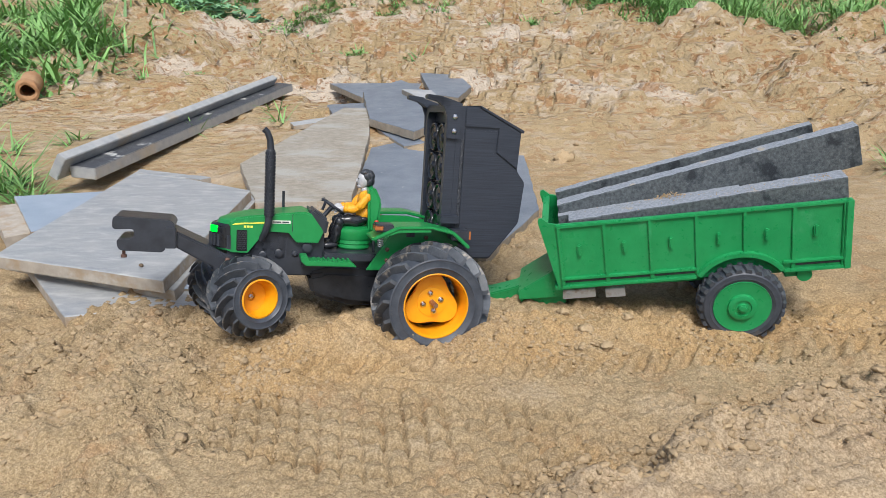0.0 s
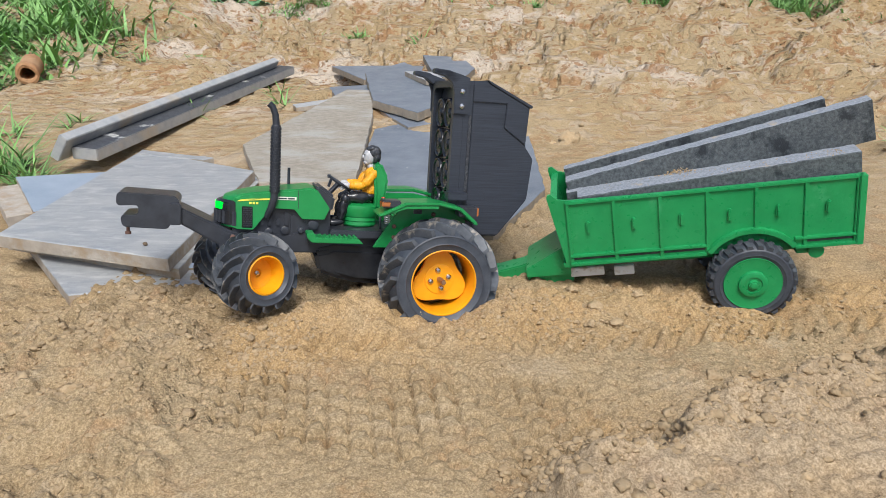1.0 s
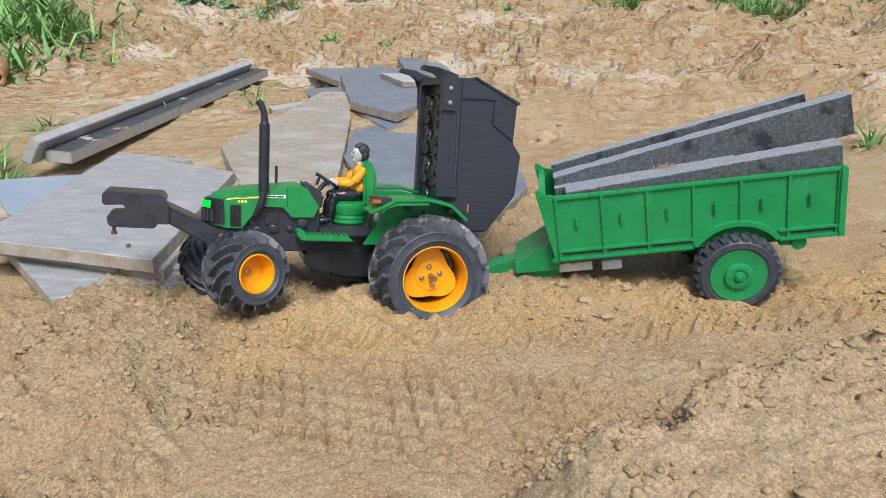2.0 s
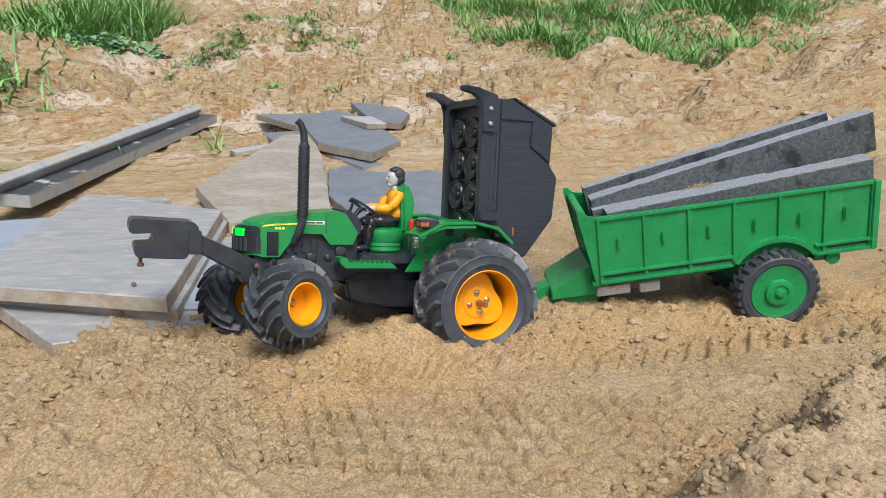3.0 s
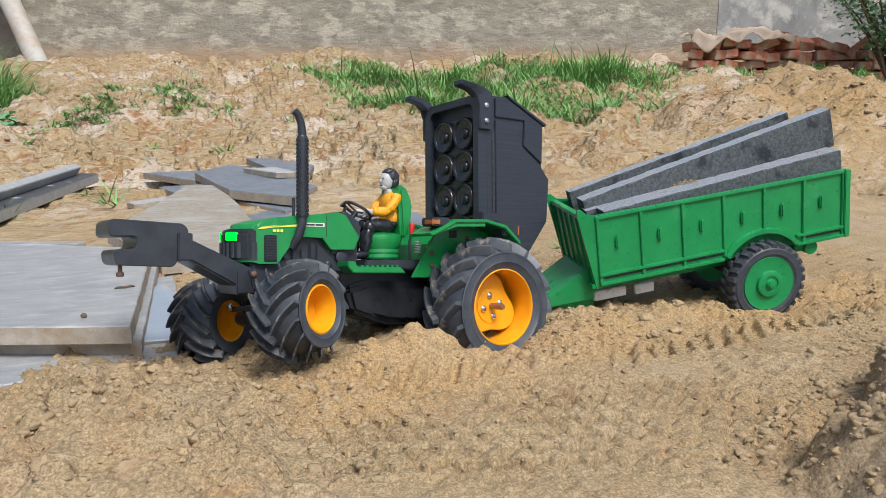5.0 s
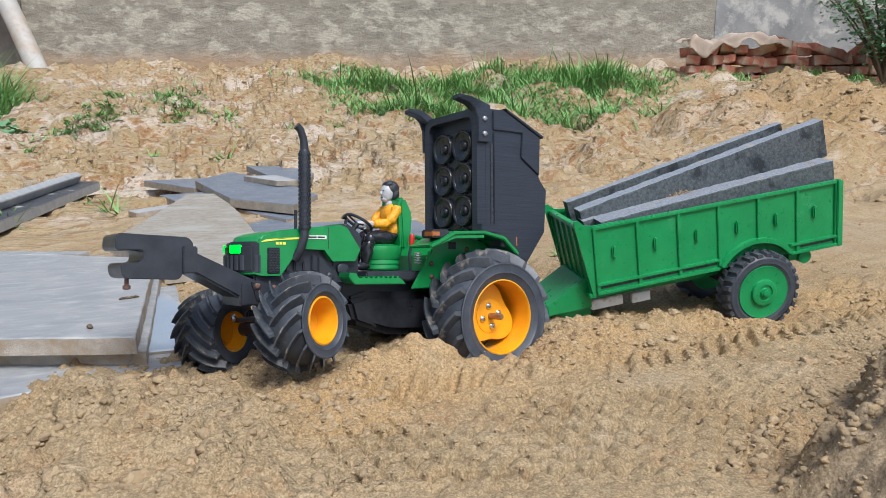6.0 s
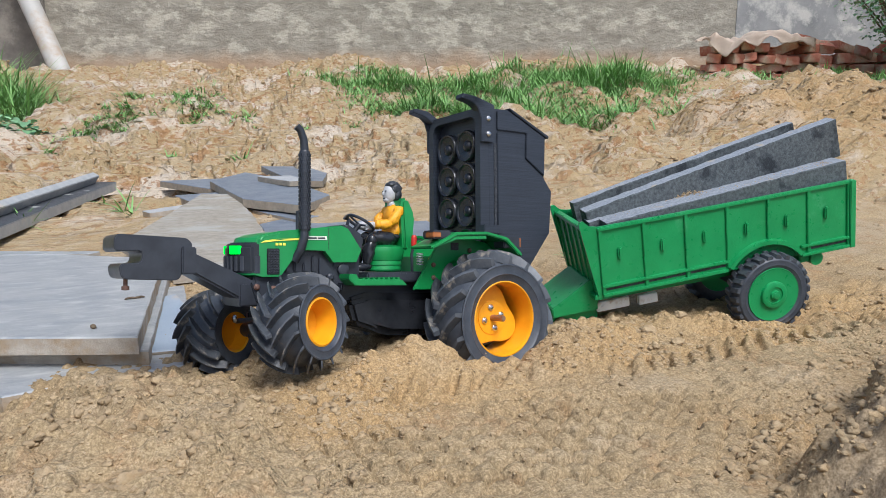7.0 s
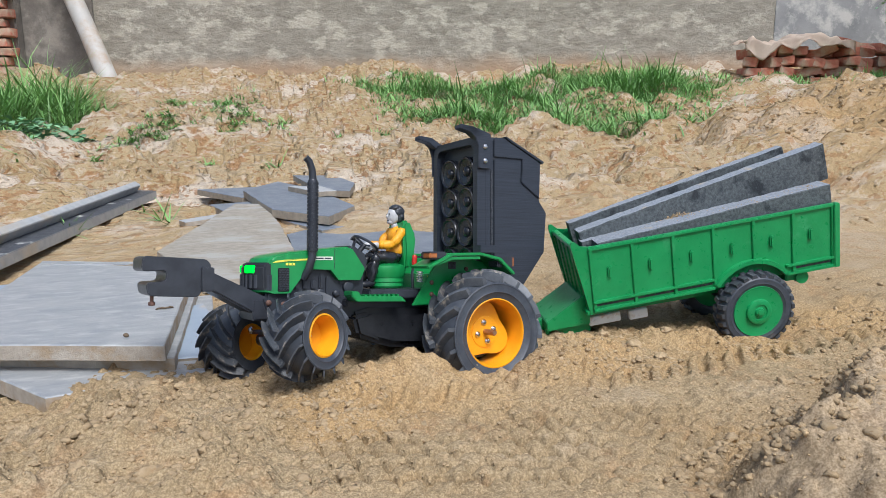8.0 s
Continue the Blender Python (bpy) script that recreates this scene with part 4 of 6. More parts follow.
for s_ in (1, -1):
    ball(0.0580, s_ * 0.0032, 0.1288, 0.0009, 0.0012, 0.0009, doll, None, 1, 1)
    ball(0.0480, s_ * 0.0132, 0.1075, 0.0062, 0.0058, 0.0066, doll, None, 2, 2)
    ball(0.0545, s_ * 0.0155, 0.1000, 0.0115, 0.0050, 0.0056, doll, (0, 52, 0), 3, 2)
    ball(0.0665, s_ * 0.0140, 0.0930, 0.0105, 0.0046, 0.0050, doll, (0, 2, s_ * -20), 3, 2)
    ball(0.0730, s_ * 0.0120, 0.0925, 0.0040, 0.0050, 0.0054, doll, None, 2, 2)
    ball(0.0785, s_ * 0.0100, 0.0920, 0.0060, 0.0042, 0.0046, doll, (0, 10, 0), 2, 0)
    for f in range(4):
        ball(0.0820 + 0.0008 * f, s_ * (0.0085 + 0.0010 * f), 0.0935 - 0.0018 * f, 0.0036, 0.0012, 0.0013, doll, (0, 25, 0), 1, 0)
    ball(0.0640, s_ * 0.0095, 0.0785, 0.0180, 0.0074, 0.0078, doll, (0, -6, s_ * 6), 3, 3)
    ball(0.0800, s_ * 0.0115, 0.0765, 0.0070, 0.0068, 0.0070, doll, None, 2, 3)
    ball(0.0830, s_ * 0.0120, 0.0640, 0.0066, 0.0062, 0.0150, doll, (0, -14, 0), 3, 3)
    ball(0.0910, s_ * 0.0125, 0.0490, 0.0105, 0.0054, 0.0046, doll, (0, 8, 0), 2, 3)
for v in doll.verts:
    v.co += v.normal * (0.0008 * noise.noise(v.co * 260) + (0.0026 if v.co.z < 0.086 else 0.0014 if v.co.z < 0.115 else 0.0003) * noise.noise(v.co * 130))
solid("driver_figure", doll, [SKIN, DARK, SHIRT, GLOSS], "painted toy driver figure in orange shirt on the tractor seat", "figurine", m=TRACTOR, angle=80)

# ---- loudspeaker cabinet on the tractor's back ----
cab = thing("loudspeaker_cabinet", TRACTOR, "tall black plastic loudspeaker cabinet mounted behind the tractor seat", "loudspeaker")
Y0, Y1 = -0.055, 0.045
part("body", prism(mm((-46, 64), (-46, 221), (-76, 222), (-129, 197), (-127, 149), (-138, 135), (-134, 86), (-99, 41), (-72, 41), (-56, 52)), Y0, Y1, 0.0012), PRINT, cab, "layered black plastic shell")
for y0, y1 in ((Y1 - 0.0004, Y1 + 0.0022), (Y0 - 0.0022, Y0 + 0.0004)):
    part("side_panel", prism(mm((-57.5, 66), (-57.5, 195), (-97, 195), (-95, 169), (-124, 148), (-136, 134.5), (-132.5, 86.5), (-98.5, 43), (-74, 43)), y0, y1, 0.0007), PRINT, cab)
    part("upper_panel", prism(mm((-57.5, 198), (-57.5, 219), (-75, 220), (-127, 195.5), (-125.5, 151.5), (-98, 170), (-99.5, 198)), y0, y1, 0.0007), PRINT, cab)
part("top_rim", prism(mm((-74, 223.5), (-76.5, 219.5), (-130, 194), (-131.5, 197)), Y0 - 0.004, Y1 + 0.004, 0.0006), PRINT, cab)


def arch_frame(w, top, bottom, r, y_mid):
    """Outline of a panel with rounded upper corners, in (y, z)."""
    pts = [(y_mid - w, bottom)]
    for cy, a0 in ((y_mid - w + r, 180), (y_mid + w - r, 90)):
        pts += [(cy + r * math.cos(radians(a0 - k * 15)), top - r + r * math.sin(radians(a0 - k * 15))) for k in range(7)]
    return pts + [(y_mid + w, bottom)]


fr = bmesh.new()
outer, inner = arch_frame(0.050, 0.221, 0.060, 0.012, -0.005), arch_frame(0.041, 0.213, 0.066, 0.010, -0.005)
rows = []
for ring_pts, x in ((outer, -0.047), (outer, -0.0352), (inner, -0.0352), (inner, -0.047)):
    rows.append([fr.verts.new((x, y, z)) for y, z in ring_pts])
n = len(outer)
for p, q in zip(rows, rows[1:]):
    for k in range(n):
        fr.faces.new((p[k], p[(k + 1) % n], q[(k + 1) % n], q[k]))
bmesh.ops.recalc_face_normals(fr, faces=fr.faces)
part("front_frame", fr, PRINT, cab, "raised rounded front frame")
part("baffle", box(-0.0475, -0.0425, -0.045, 0.035, 0.062, 0.200, 0.001), GLOSS, cab, "black baffle board")
cone = lathe([(0.00001, 0.0052), (0.0040, 0.0046), (0.0058, 0.0030), (0.0062, 0.0014), (0.0132, 0.0032), (0.0146, 0.0032), (0.0154, 0.0046), (0.0168, 0.0050), (0.0179, 0.0038), (0.0179, 0.0), (0.00001, 0.0)], 32,
             m=Matrix.Rotation(radians(-90), 4, "Z"))
cone_me = mesh_of("speaker_cone", smooth(cone, 50), GLOSS)
for j in range(4):
    for y in (-0.0235, 0.0135):
        share("speaker_cone", cone_me, cab, pose(-0.0425, y, 0.183 - 0.0365 * j))
for s_ in (1, -1):
    y0, y1 = (0.0455, 0.0490) if s_ > 0 else (-0.0590, -0.0555)
    b = part("horn_bracket", prism(mm((-52, 224), (-40, 227.5), (-28, 230.5), (-12, 231.5), (-11, 227.5), (-22, 225), (-30, 219), (-34, 208), (-34.5, 183), (-51, 183)), y0, y1, 0.0007), PRINT, cab, "black curved corner bracket")
    ya, yb = (0.0360, 0.0490) if s_ > 0 else (-0.0590, -0.0460)
    part("horn", prism(mm((-42, 223), (-28, 230.8), (-10, 232.2), (-9, 227.2), (-24, 224.0), (-34, 217)), ya, yb, 0.0008), PRINT, b)
    for z in (0.2085, 0.1920):
        screw("screw", b, pose(-0.0435, y1 if s_ > 0 else y0, z, 0, 0, 0 if s_ > 0 else 180), 0.0030)
# no groove is cut: a thin dark strip paints the shade inside it
for y0, y1 in ((Y1 - 0.0002, Y1 + 0.0009), (Y0 - 0.0009, Y0 + 0.0002)):
    part("groove", box(-0.0572, -0.0538, y0, y1, 0.070, 0.183, 0), DARK, cab, "dark strip painted as the shade of a groove beside the front frame")
part("terminal_block", box(-0.055, -0.032, 0.040, 0.056, 0.084, 0.0935, 0.001), PRINT, cab)
part("cabinet_leg", box(-0.070, -0.040, -0.030, 0.030, 0.056, 0.066, 0.001), BLACK, cab)

# ---- toy trailer ----
trailer = thing("toy_trailer", TRAILER, "green toy tipping trailer loaded with dark stone beams", "toy trailer")
arch = [(-0.001 + 0.0545 * math.cos(radians(a)), 0.0035 + 0.0545 * math.sin(radians(a))) for a in range(144, 35, -9)]
outline = mm((209, 30), (226, 122), (225, 126.5), (221, 127), (214, 120), (204, 117.5), (-116, 113.5), (-116, 35)) + arch[::-1]
ribs = (0.203, 0.150, 0.098, 0.046, -0.0065, -0.059, -0.112)
for s_ in (1, -1):
    side = new("side_panel")
    side.parent = trailer
    if s_ < 0:
        side.matrix_basis = MIRROR
    part("sheet", prism(outline, 0.0475, 0.0505, 0), GREEN_T, side, "green painted side wall")
    part("top_rail", box(-0.117, 0.206, 0.0465, 0.0535, 0.1125, 0.1165, 0.0008), GREEN_T, side)
    for x in ribs:
        part("rib", box(x - 0.0022, x + 0.0022, 0.050, 0.0532, 0.036 if abs(x) > 0.04 else 0.062, 0.114, 0.0006), GREEN_T, side)
    for x0, x1 in ((0.0475, 0.205), (-0.113, -0.048)):
        part("lower_rail", box(x0, x1, 0.050, 0.0545, 0.0445, 0.0478, 0.0006), GREEN_T, side)
        part("lower_rail", box(x0, x1, 0.050, 0.0550, 0.0335, 0.0372, 0.0006), GREEN_T, side)
    # the sheet stays uncut; dark strips paint the shade of its slots
    for x0, x1 in ((0.1525, 0.2005), (0.1005, 0.1475), (0.0495, 0.0955), (-0.1095, -0.0615)):
        part("slot", box(x0, x1, 0.0500, 0.0508, 0.0400, 0.0424, 0), DARK, side, "narrow dark strip painted as the shade in a slot")
    band = [(x * 1.0, z) for x, z in arch] + [(-0.001 + 0.0605 * math.cos(radians(a)), 0.0035 + 0.0605 * math.sin(radians(a))) for a in range(36, 145, 9)]
    part("wheel_arch", prism(band, 0.049, 0.0570, 0.0006), GREEN_T, side)
    for x in (0.1805, 0.1280, 0.0750, 0.0220, -0.0300, -0.0820):
        part("latch_tab", box(x - 0.0026, x + 0.0026, 0.050, 0.0545, 0.0750, 0.0900, 0.0014), GREEN_T, side)
fp = new("front_panel")
fp.parent = trailer
part("sheet", prism(mm((206, 32), (216, 117), (219, 117), (209, 32)), -0.048, 0.048, 0.0006), GREEN_T, fp)
for y in (-0.045, -0.027, -0.009, 0.009, 0.027, 0.045):
    part("rib", prism(mm((208.5, 34), (218.5, 115), (221, 115), (211, 34)), y - 0.002, y + 0.002, 0.0005), GREEN_T, fp)
part("rail", box(0.214, 0.222, -0.050, 0.050, 0.114, 0.119, 0.0008), GREEN_T, fp)
part("rail", box(0.206, 0.214, -0.050, 0.050, 0.030, 0.036, 0.0008), GREEN_T, fp)
part("tailgate", box(-0.1165, -0.1125, -0.0475, 0.0475, 0.034, 0.1145, 0.0008), GREEN_T, trailer)
part("corner_post", box(-0.1195, -0.1120, 0.0460, 0.0555, 0.0330, 0.1165, 0.0008), GREEN_T, trailer)
part("corner_post", box(-0.1195, -0.1120, -0.0555, -0.0460, 0.0330, 0.1165, 0.0008), GREEN_T, trailer)
part("floor", box(-0.114, 0.208, -0.0478, 0.0478, 0.036, 0.0395, 0.0005), GREEN_T, trailer)
part("underframe", prism(mm((212, 30), (212, 20), (60, 17), (-80, 20), (-80, 33), (-60, 34)), -0.028, 0.028, 0.002), GREEN_T, trailer)
draw = prism(mm((204, 34), (236, 34), (262, 22), (262, 2), (214, -4), (204, -2)), -0.026, 0.026, 0.0015)
prism(mm((232, 34), (268, 20), (300, 14), (338, 13), (338, 2), (262, 0)), -0.013, 0.013, 0.0015, draw)
prism(mm((205, 50), (214, 50), (262, 24), (262, 12), (205, 12)), -0.034, 0.034, 0.001, draw)
part("drawbar", draw, GREEN_T, trailer, "green boxed drawbar")
part("coupling", lathe([(0.006, -0.004), (0.006, 0.004)], 16, m=Matrix.Translation((0.338, 0, 0.008)) @ Matrix.Rotation(radians(90), 4, "X")), BLACK, trailer)
white = box(0.166, 0.207, 0.0295, 0.0345, 0.0085, 0.0205, 0.0008)
tube([(0.200, 0.0335, 0.0145), (0.200, 0.0360, 0.0145)], 0.002, 10, white)
part("white_catch", white, WHITE_PL, trailer, "dirty white plastic catch")
part("white_catch", box(0.130, 0.154, 0.0280, 0.0345, 0.0065, 0.0185, 0.0008), WHITE_PL, trailer, "dirty white plastic catch")
part("tail_roller", lathe([(0.0085, -0.047), (0.0085, 0.047), (0.004, 0.0475)], 20, m=Matrix.Translation((-0.073, 0, 0.025))), GREEN_T, trailer)
part("roller_bracket", box(-0.079, -0.052, 0.028, 0.044, 0.022, 0.036, 0.001), GREEN_T, trailer)
part("axle", tube([(0, -0.055, 0), (0, 0.055, 0)], 0.006, 12), BLACK, trailer)
part("axle_block", box(-0.016, 0.016, -0.030, 0.030, -0.006, 0.020, 0.002), BLACK, trailer)
for s_ in (1, -1):
    w = new("wheel")
    w.parent, w.matrix_basis = trailer, pose(0, s_ * 0.0565, 0, 0, 0, 0 if s_ > 0 else 180)
    tyre(w, 0.0500, 0.0125, 0.0325, 26, 0.0030, 0.0072, 0.05, 0.0016, "black rubber tyre with block tread")
    part("rim", lathe([(0.0335, 0.0100), (0.0325, 0.0128), (0.0310, 0.0120), (0.0165, 0.0118), (0.0160, 0.0150), (0.0140, 0.0158), (0.0100, 0.0158), (0.0095, 0.0145), (0.0060, 0.0145), (0.0052, 0.0170), (0.00001, 0.0172),
                             (0.00001, -0.010), (0.0335, -0.010)], 48, close=True), GREEN_T, w, "green disc rim")
    part("hub_cap", lathe([(0.0042, 0.0165), (0.0042, 0.0182), (0.0030, 0.0188)], 6), GREEN_T, w)


# ---- stone beams in the trailer ----
def beam(x0, z0, x1, z1, y0, y1, wide, tall, label):
    """A sawn beam whose top runs from (x0, y0, z0) to (x1, y1, z1) in the trailer's frame; its top is coloured as lit,
    the rest as shaded.
    """
    a, b = Vector((x0, y0, z0)), Vector((x1, y1, z1))
    d = (b - a)
    up = Vector((-d.z, 0, d.x)).normalized() * (-1 if d.x < 0 else 1)
    n_ = 40
    bm = bmesh.new()
    rng = random.Random(int(tall * 1e5) + int(y0 * 1e4))
    rings = []
    for i in range(n_ + 1):
        c = a + d * (i / n_)
        jit = lambda: (rng.random() - 0.5) * 0.0011
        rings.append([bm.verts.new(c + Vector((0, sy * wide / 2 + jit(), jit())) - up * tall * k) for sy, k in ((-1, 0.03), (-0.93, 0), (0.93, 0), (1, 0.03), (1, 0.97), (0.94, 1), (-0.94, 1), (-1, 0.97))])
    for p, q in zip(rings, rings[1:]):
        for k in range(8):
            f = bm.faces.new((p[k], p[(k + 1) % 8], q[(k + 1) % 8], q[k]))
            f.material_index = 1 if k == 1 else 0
    bm.faces.new(rings[0]), bm.faces.new(rings[-1][::-1])
    bmesh.ops.recalc_face_normals(bm, faces=bm.faces)
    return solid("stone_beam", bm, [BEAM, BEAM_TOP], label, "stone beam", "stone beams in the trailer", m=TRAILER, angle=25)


beam(-0.116, 0.1385, 0.190, 0.1175, 0.028, 0.030, 0.026, 0.030, "grey sawn stone beam, shaded sides and lit sandy speckled top in its colours, leaning out of the trailer")
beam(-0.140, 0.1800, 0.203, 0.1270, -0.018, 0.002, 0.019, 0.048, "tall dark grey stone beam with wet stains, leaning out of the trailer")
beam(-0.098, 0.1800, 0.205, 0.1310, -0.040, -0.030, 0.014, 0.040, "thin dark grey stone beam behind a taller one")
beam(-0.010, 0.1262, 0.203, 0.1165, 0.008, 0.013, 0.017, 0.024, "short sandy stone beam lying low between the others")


# ---- slabs ----
def slab(name, corners, thick, mats, label, category, group="", rough=0.0, seed=0):
    """A slab from the (x, y, z) corners of its top, with a slightly chipped outline."""
    rng = random.Random(seed)
    pts = []
    n_ = len(corners)
    for i in range(n_):
        a, b = Vector(corners[i]), Vector(corners[(i + 1) % n_])
        k_ = max(2, int((b - a).length / 0.02)) if rough else 1
        for j in range(k_):
            p = a.lerp(b, j / k_)
            if j:
                p += Vector(((rng.random() - 0.5) * rough, (rng.random() - 0.5) * rough, 0))
            pts.append(p)
    bm = bmesh.new()
    cut = 0.0016
    mid = sum(pts, Vector()) / len(pts)
    top = [bm.verts.new(p + (mid - p).normalized() * cut) for p in pts]
    rim = [bm.verts.new(p - Vector((0, 0, cut * 0.8))) for p in pts]
    bot = [bm.verts.new(p - Vector((0, 0, thick))) for p in pts]
    bm.faces.new(top)
    bm.faces.new(bot[::-1]).material_index = 1
    m_ = len(pts)
    for i in range(m_):
        j = (i + 1) % m_
        bm.faces.new((rim[i], rim[j], top[j], top[i]))
        bm.faces.new((bot[i], bot[j], rim[j], rim[i])).material_index = 1
    bmesh.ops.recalc_face_normals(bm, faces=bm.faces)
    return solid(name, bm, mats, label, category, group, angle=20)


MS = [MARBLE, MARBLE_E]
slab("marble_slab", [(-0.339, 0.846, 0.036), (-0.326, 1.235, 0.036), (-0.575, 1.372, 0.036), (-0.603, 0.930, 0.036)], 0.018, MS, "large pale marble slab with veins on top of a stack", "stone slab", "stacked slabs", 0.0011, 1)
slab("marble_slab", [(-0.331, 0.856, 0.0175), (-0.317, 1.29, 0.0175), (-0.55, 1.36, 0.0175), (-0.612, 0.962, 0.0175)], 0.016, MS, "pale marble slab lying under a larger one", "stone slab", "stacked slabs", 0.0011, 2)
slab("marble_slab", [(-0.452, 0.808, 0.004), (-0.285, 0.848, 0.002), (-0.30, 1.20, 0.001), (-0.62, 1.15, 0.001), (-0.60, 0.99, 0.002)], 0.018, MS, "grey marble slab at the bottom of a stack half in sand", "stone slab", "stacked slabs", 0.0011, 3)
slab("bluish_slab", [(-0.283, 0.885, 0.006), (-0.270, 0.93, 0.007), (-0.31, 1.12, 0.009), (-0.42, 1.05, 0.008), (-0.40, 0.89, 0.007)], 0.014, [BLUE, SLATE_E], "bluish polished stone piece poking out under the stack", "stone slab", "stacked slabs", 0.001, 4)
slab("bluish_slab", [(-0.745, 1.235, 0.026), (-0.622, 1.06, 0.024), (-0.45, 1.20, 0.018), (-0.52, 1.31, 0.018)], 0.015, [BLUE, MARBLE_E], "bluish polished slab with sand patches beneath a marble slab", "stone slab", "stacked slabs", 0.0011, 5)
slab("stone_offcut", [(-0.77, 1.20, 0.018), (-0.66, 1.05, 0.018), (-0.60, 1.10, 0.016), (-0.70, 1.24, 0.016)], 0.02, [MARBLE_E, MARBLE_E], "sandy stone offcut under a bluish slab", "stone offcut", "stacked slabs", 0.006, 6)
slab("marble_strip", [(-0.575, 1.374, 0.0375), (-0.42, 1.315, 0.0375), (-0.435, 1.30, 0.0375), (-0.57, 1.345, 0.0375)], 0.012, MS, "narrow white marble offcut beside a slab", "stone offcut", "", 0.004, 7)
slab("rough_stone_slab", [(-0.315, 1.215, 0.020), (-0.150, 1.235, 0.018), (-0.165, 1.70, 0.030), (-0.190, 1.97, 0.040), (-0.260, 1.975, 0.042), (-0.40, 1.44, 0.030)], 0.020, [ROUGH, MARBLE_E], "large rough-sawn grey stone slab with wavy grain", "stone slab", "", 0.003, 8)
SL = [SLATE, SLATE_E]
slab("slate_slab", [(-0.155, 1.40, 0.016), (-0.05, 1.02, 0.012), (0.075, 0.985, 0.012), (0.175, 1.20, 0.012), (0.185, 1.60, 0.014), (-0.06, 1.72, 0.016), (-0.155, 1.63, 0.016)], 0.014, SL, "blue-grey slate slab lying flat behind the tractor", "slate slab", "broken slate pieces", 0.0028, 9)
slab("slate_slab", [(-0.372, 2.46, 0.030), (-0.24, 2.20, 0.030), (-0.08, 2.20, 0.030), (-0.05, 2.44, 0.032), (-0.18, 2.46, 0.031)], 0.018, SL, "pointed blue-grey slate piece on a heap", "slate slab", "broken slate pieces", 0.0028, 10)
slab("slate_slab", [(-0.235, 2.20, 0.050), (-0.175, 1.80, 0.048), (-0.06, 1.66, 0.046), (0.02, 1.80, 0.048), (-0.03, 2.12, 0.052), (-0.13, 2.36, 0.056)], 0.020, SL, "broad blue-grey slate piece on top of a heap", "slate slab", "broken slate pieces", 0.0028, 11)
slab("slate_slab", [(-0.075, 2.46, 0.064), (0.055, 2.40, 0.064), (0.085, 2.20, 0.060), (0.045, 2.04, 0.056), (-0.03, 2.10, 0.056)], 0.018, SL, "light blue-grey slate piece at the heap's back", "slate slab", "broken slate pieces", 0.0028, 12)
slab("slate_slab", [(-0.16, 1.80, 0.024), (-0.08, 1.62, 0.022), (0.10, 1.74, 0.022), (0.06, 1.95, 0.024)], 0.018, SL, "slate piece at the bottom of a heap", "slate slab", "broken slate pieces", 0.0028, 13)
slab("slate_slab", [(-0.325, 2.09, 0.028), (-0.29, 1.96, 0.028), (-0.18, 2.00, 0.028), (-0.20, 2.13, 0.028)], 0.026, SL, "thick slate offcut beside a heap", "slate slab", "broken slate pieces", 0.0028, 14)
slab("slate_slab", [(0.06, 1.86, 0.018), (0.12, 1.79, 0.018), (0.250, 1.805, 0.018), (0.235, 1.86, 0.018), (0.17, 1.92, 0.018)], 0.016, SL, "pointed slate piece on sand", "slate slab", "broken slate pieces", 0.0028, 15)
slab("stone_offcut", [(-0.115, 2.12, 0.066), (-0.05, 1.97, 0.066), (0.00, 1.97, 0.066), (-0.03, 2.10, 0.067)], 0.014, [GRANITE, SLATE_E], "small pale stone offcut lying on slate", "stone offcut", "", 0.0028, 16)
slab("stone_offcut", [(-0.392, 1.90, 0.018), (-0.375, 1.86, 0.018), (-0.27, 1.93, 0.020), (-0.30, 1.96, 0.020)], 0.012, [GRANITE, MARBLE_E], "thin pale stone offcut on sand", "stone offcut", "", 0.004, 17)


def strip(name, a, b, wide, tall, tilt, mats, label):
    """A long sawn strip from a to b, rolled by tilt degrees."""
    a, b = Vector(a), Vector(b)
    L_ = (b - a).length
    bm = bmesh.new()
    box(0, L_, -wide / 2, wide / 2, 0, tall, 0.0015, bm)
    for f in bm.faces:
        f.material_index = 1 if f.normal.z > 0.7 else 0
    d = (b - a).normalized()
    m = Matrix.Translation(a) @ d.to_track_quat("X", "Z").to_matrix().to_4x4() @ Matrix.Rotation(radians(tilt), 4, "X")
    return solid(name, bm, mats, label, "stone strip", "granite strips", m=m, angle=25)


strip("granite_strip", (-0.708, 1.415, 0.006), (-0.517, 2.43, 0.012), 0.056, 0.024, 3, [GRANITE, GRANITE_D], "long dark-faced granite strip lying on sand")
strip("granite_strip", (-0.762, 1.400, 0.012), (-0.565, 2.40, 0.018), 0.020, 0.054, 34, [GRANITE, GRANITE], "long pale granite strip standing on its edge")

# ---- old pipe end ----
bm = lathe([(0.019, 0.002), (0.026, 0), (0.033, 0.004), (0.034, 0.02), (0.031, 0.05), (0.032, 0.14), (0.00001, 0.14), (0.00001, 0.12), (0.019, 0.11)], 28, close=True)
for v in bm.verts:
    v.co += Vector((noise.noise(v.co * 40), noise.noise(v.co * 40 + Vector((5, 0, 0))), noise.noise(v.co * 40 + Vector((0, 9, 0))))) * 0.005
solid("clay_pipe", bm, CLAY, "short rusty brown pipe end lying among weeds", "pipe", m=pose(-1.225, 2.19, h(-1.225, 2.19) + 0.024, 4, 0, 22))

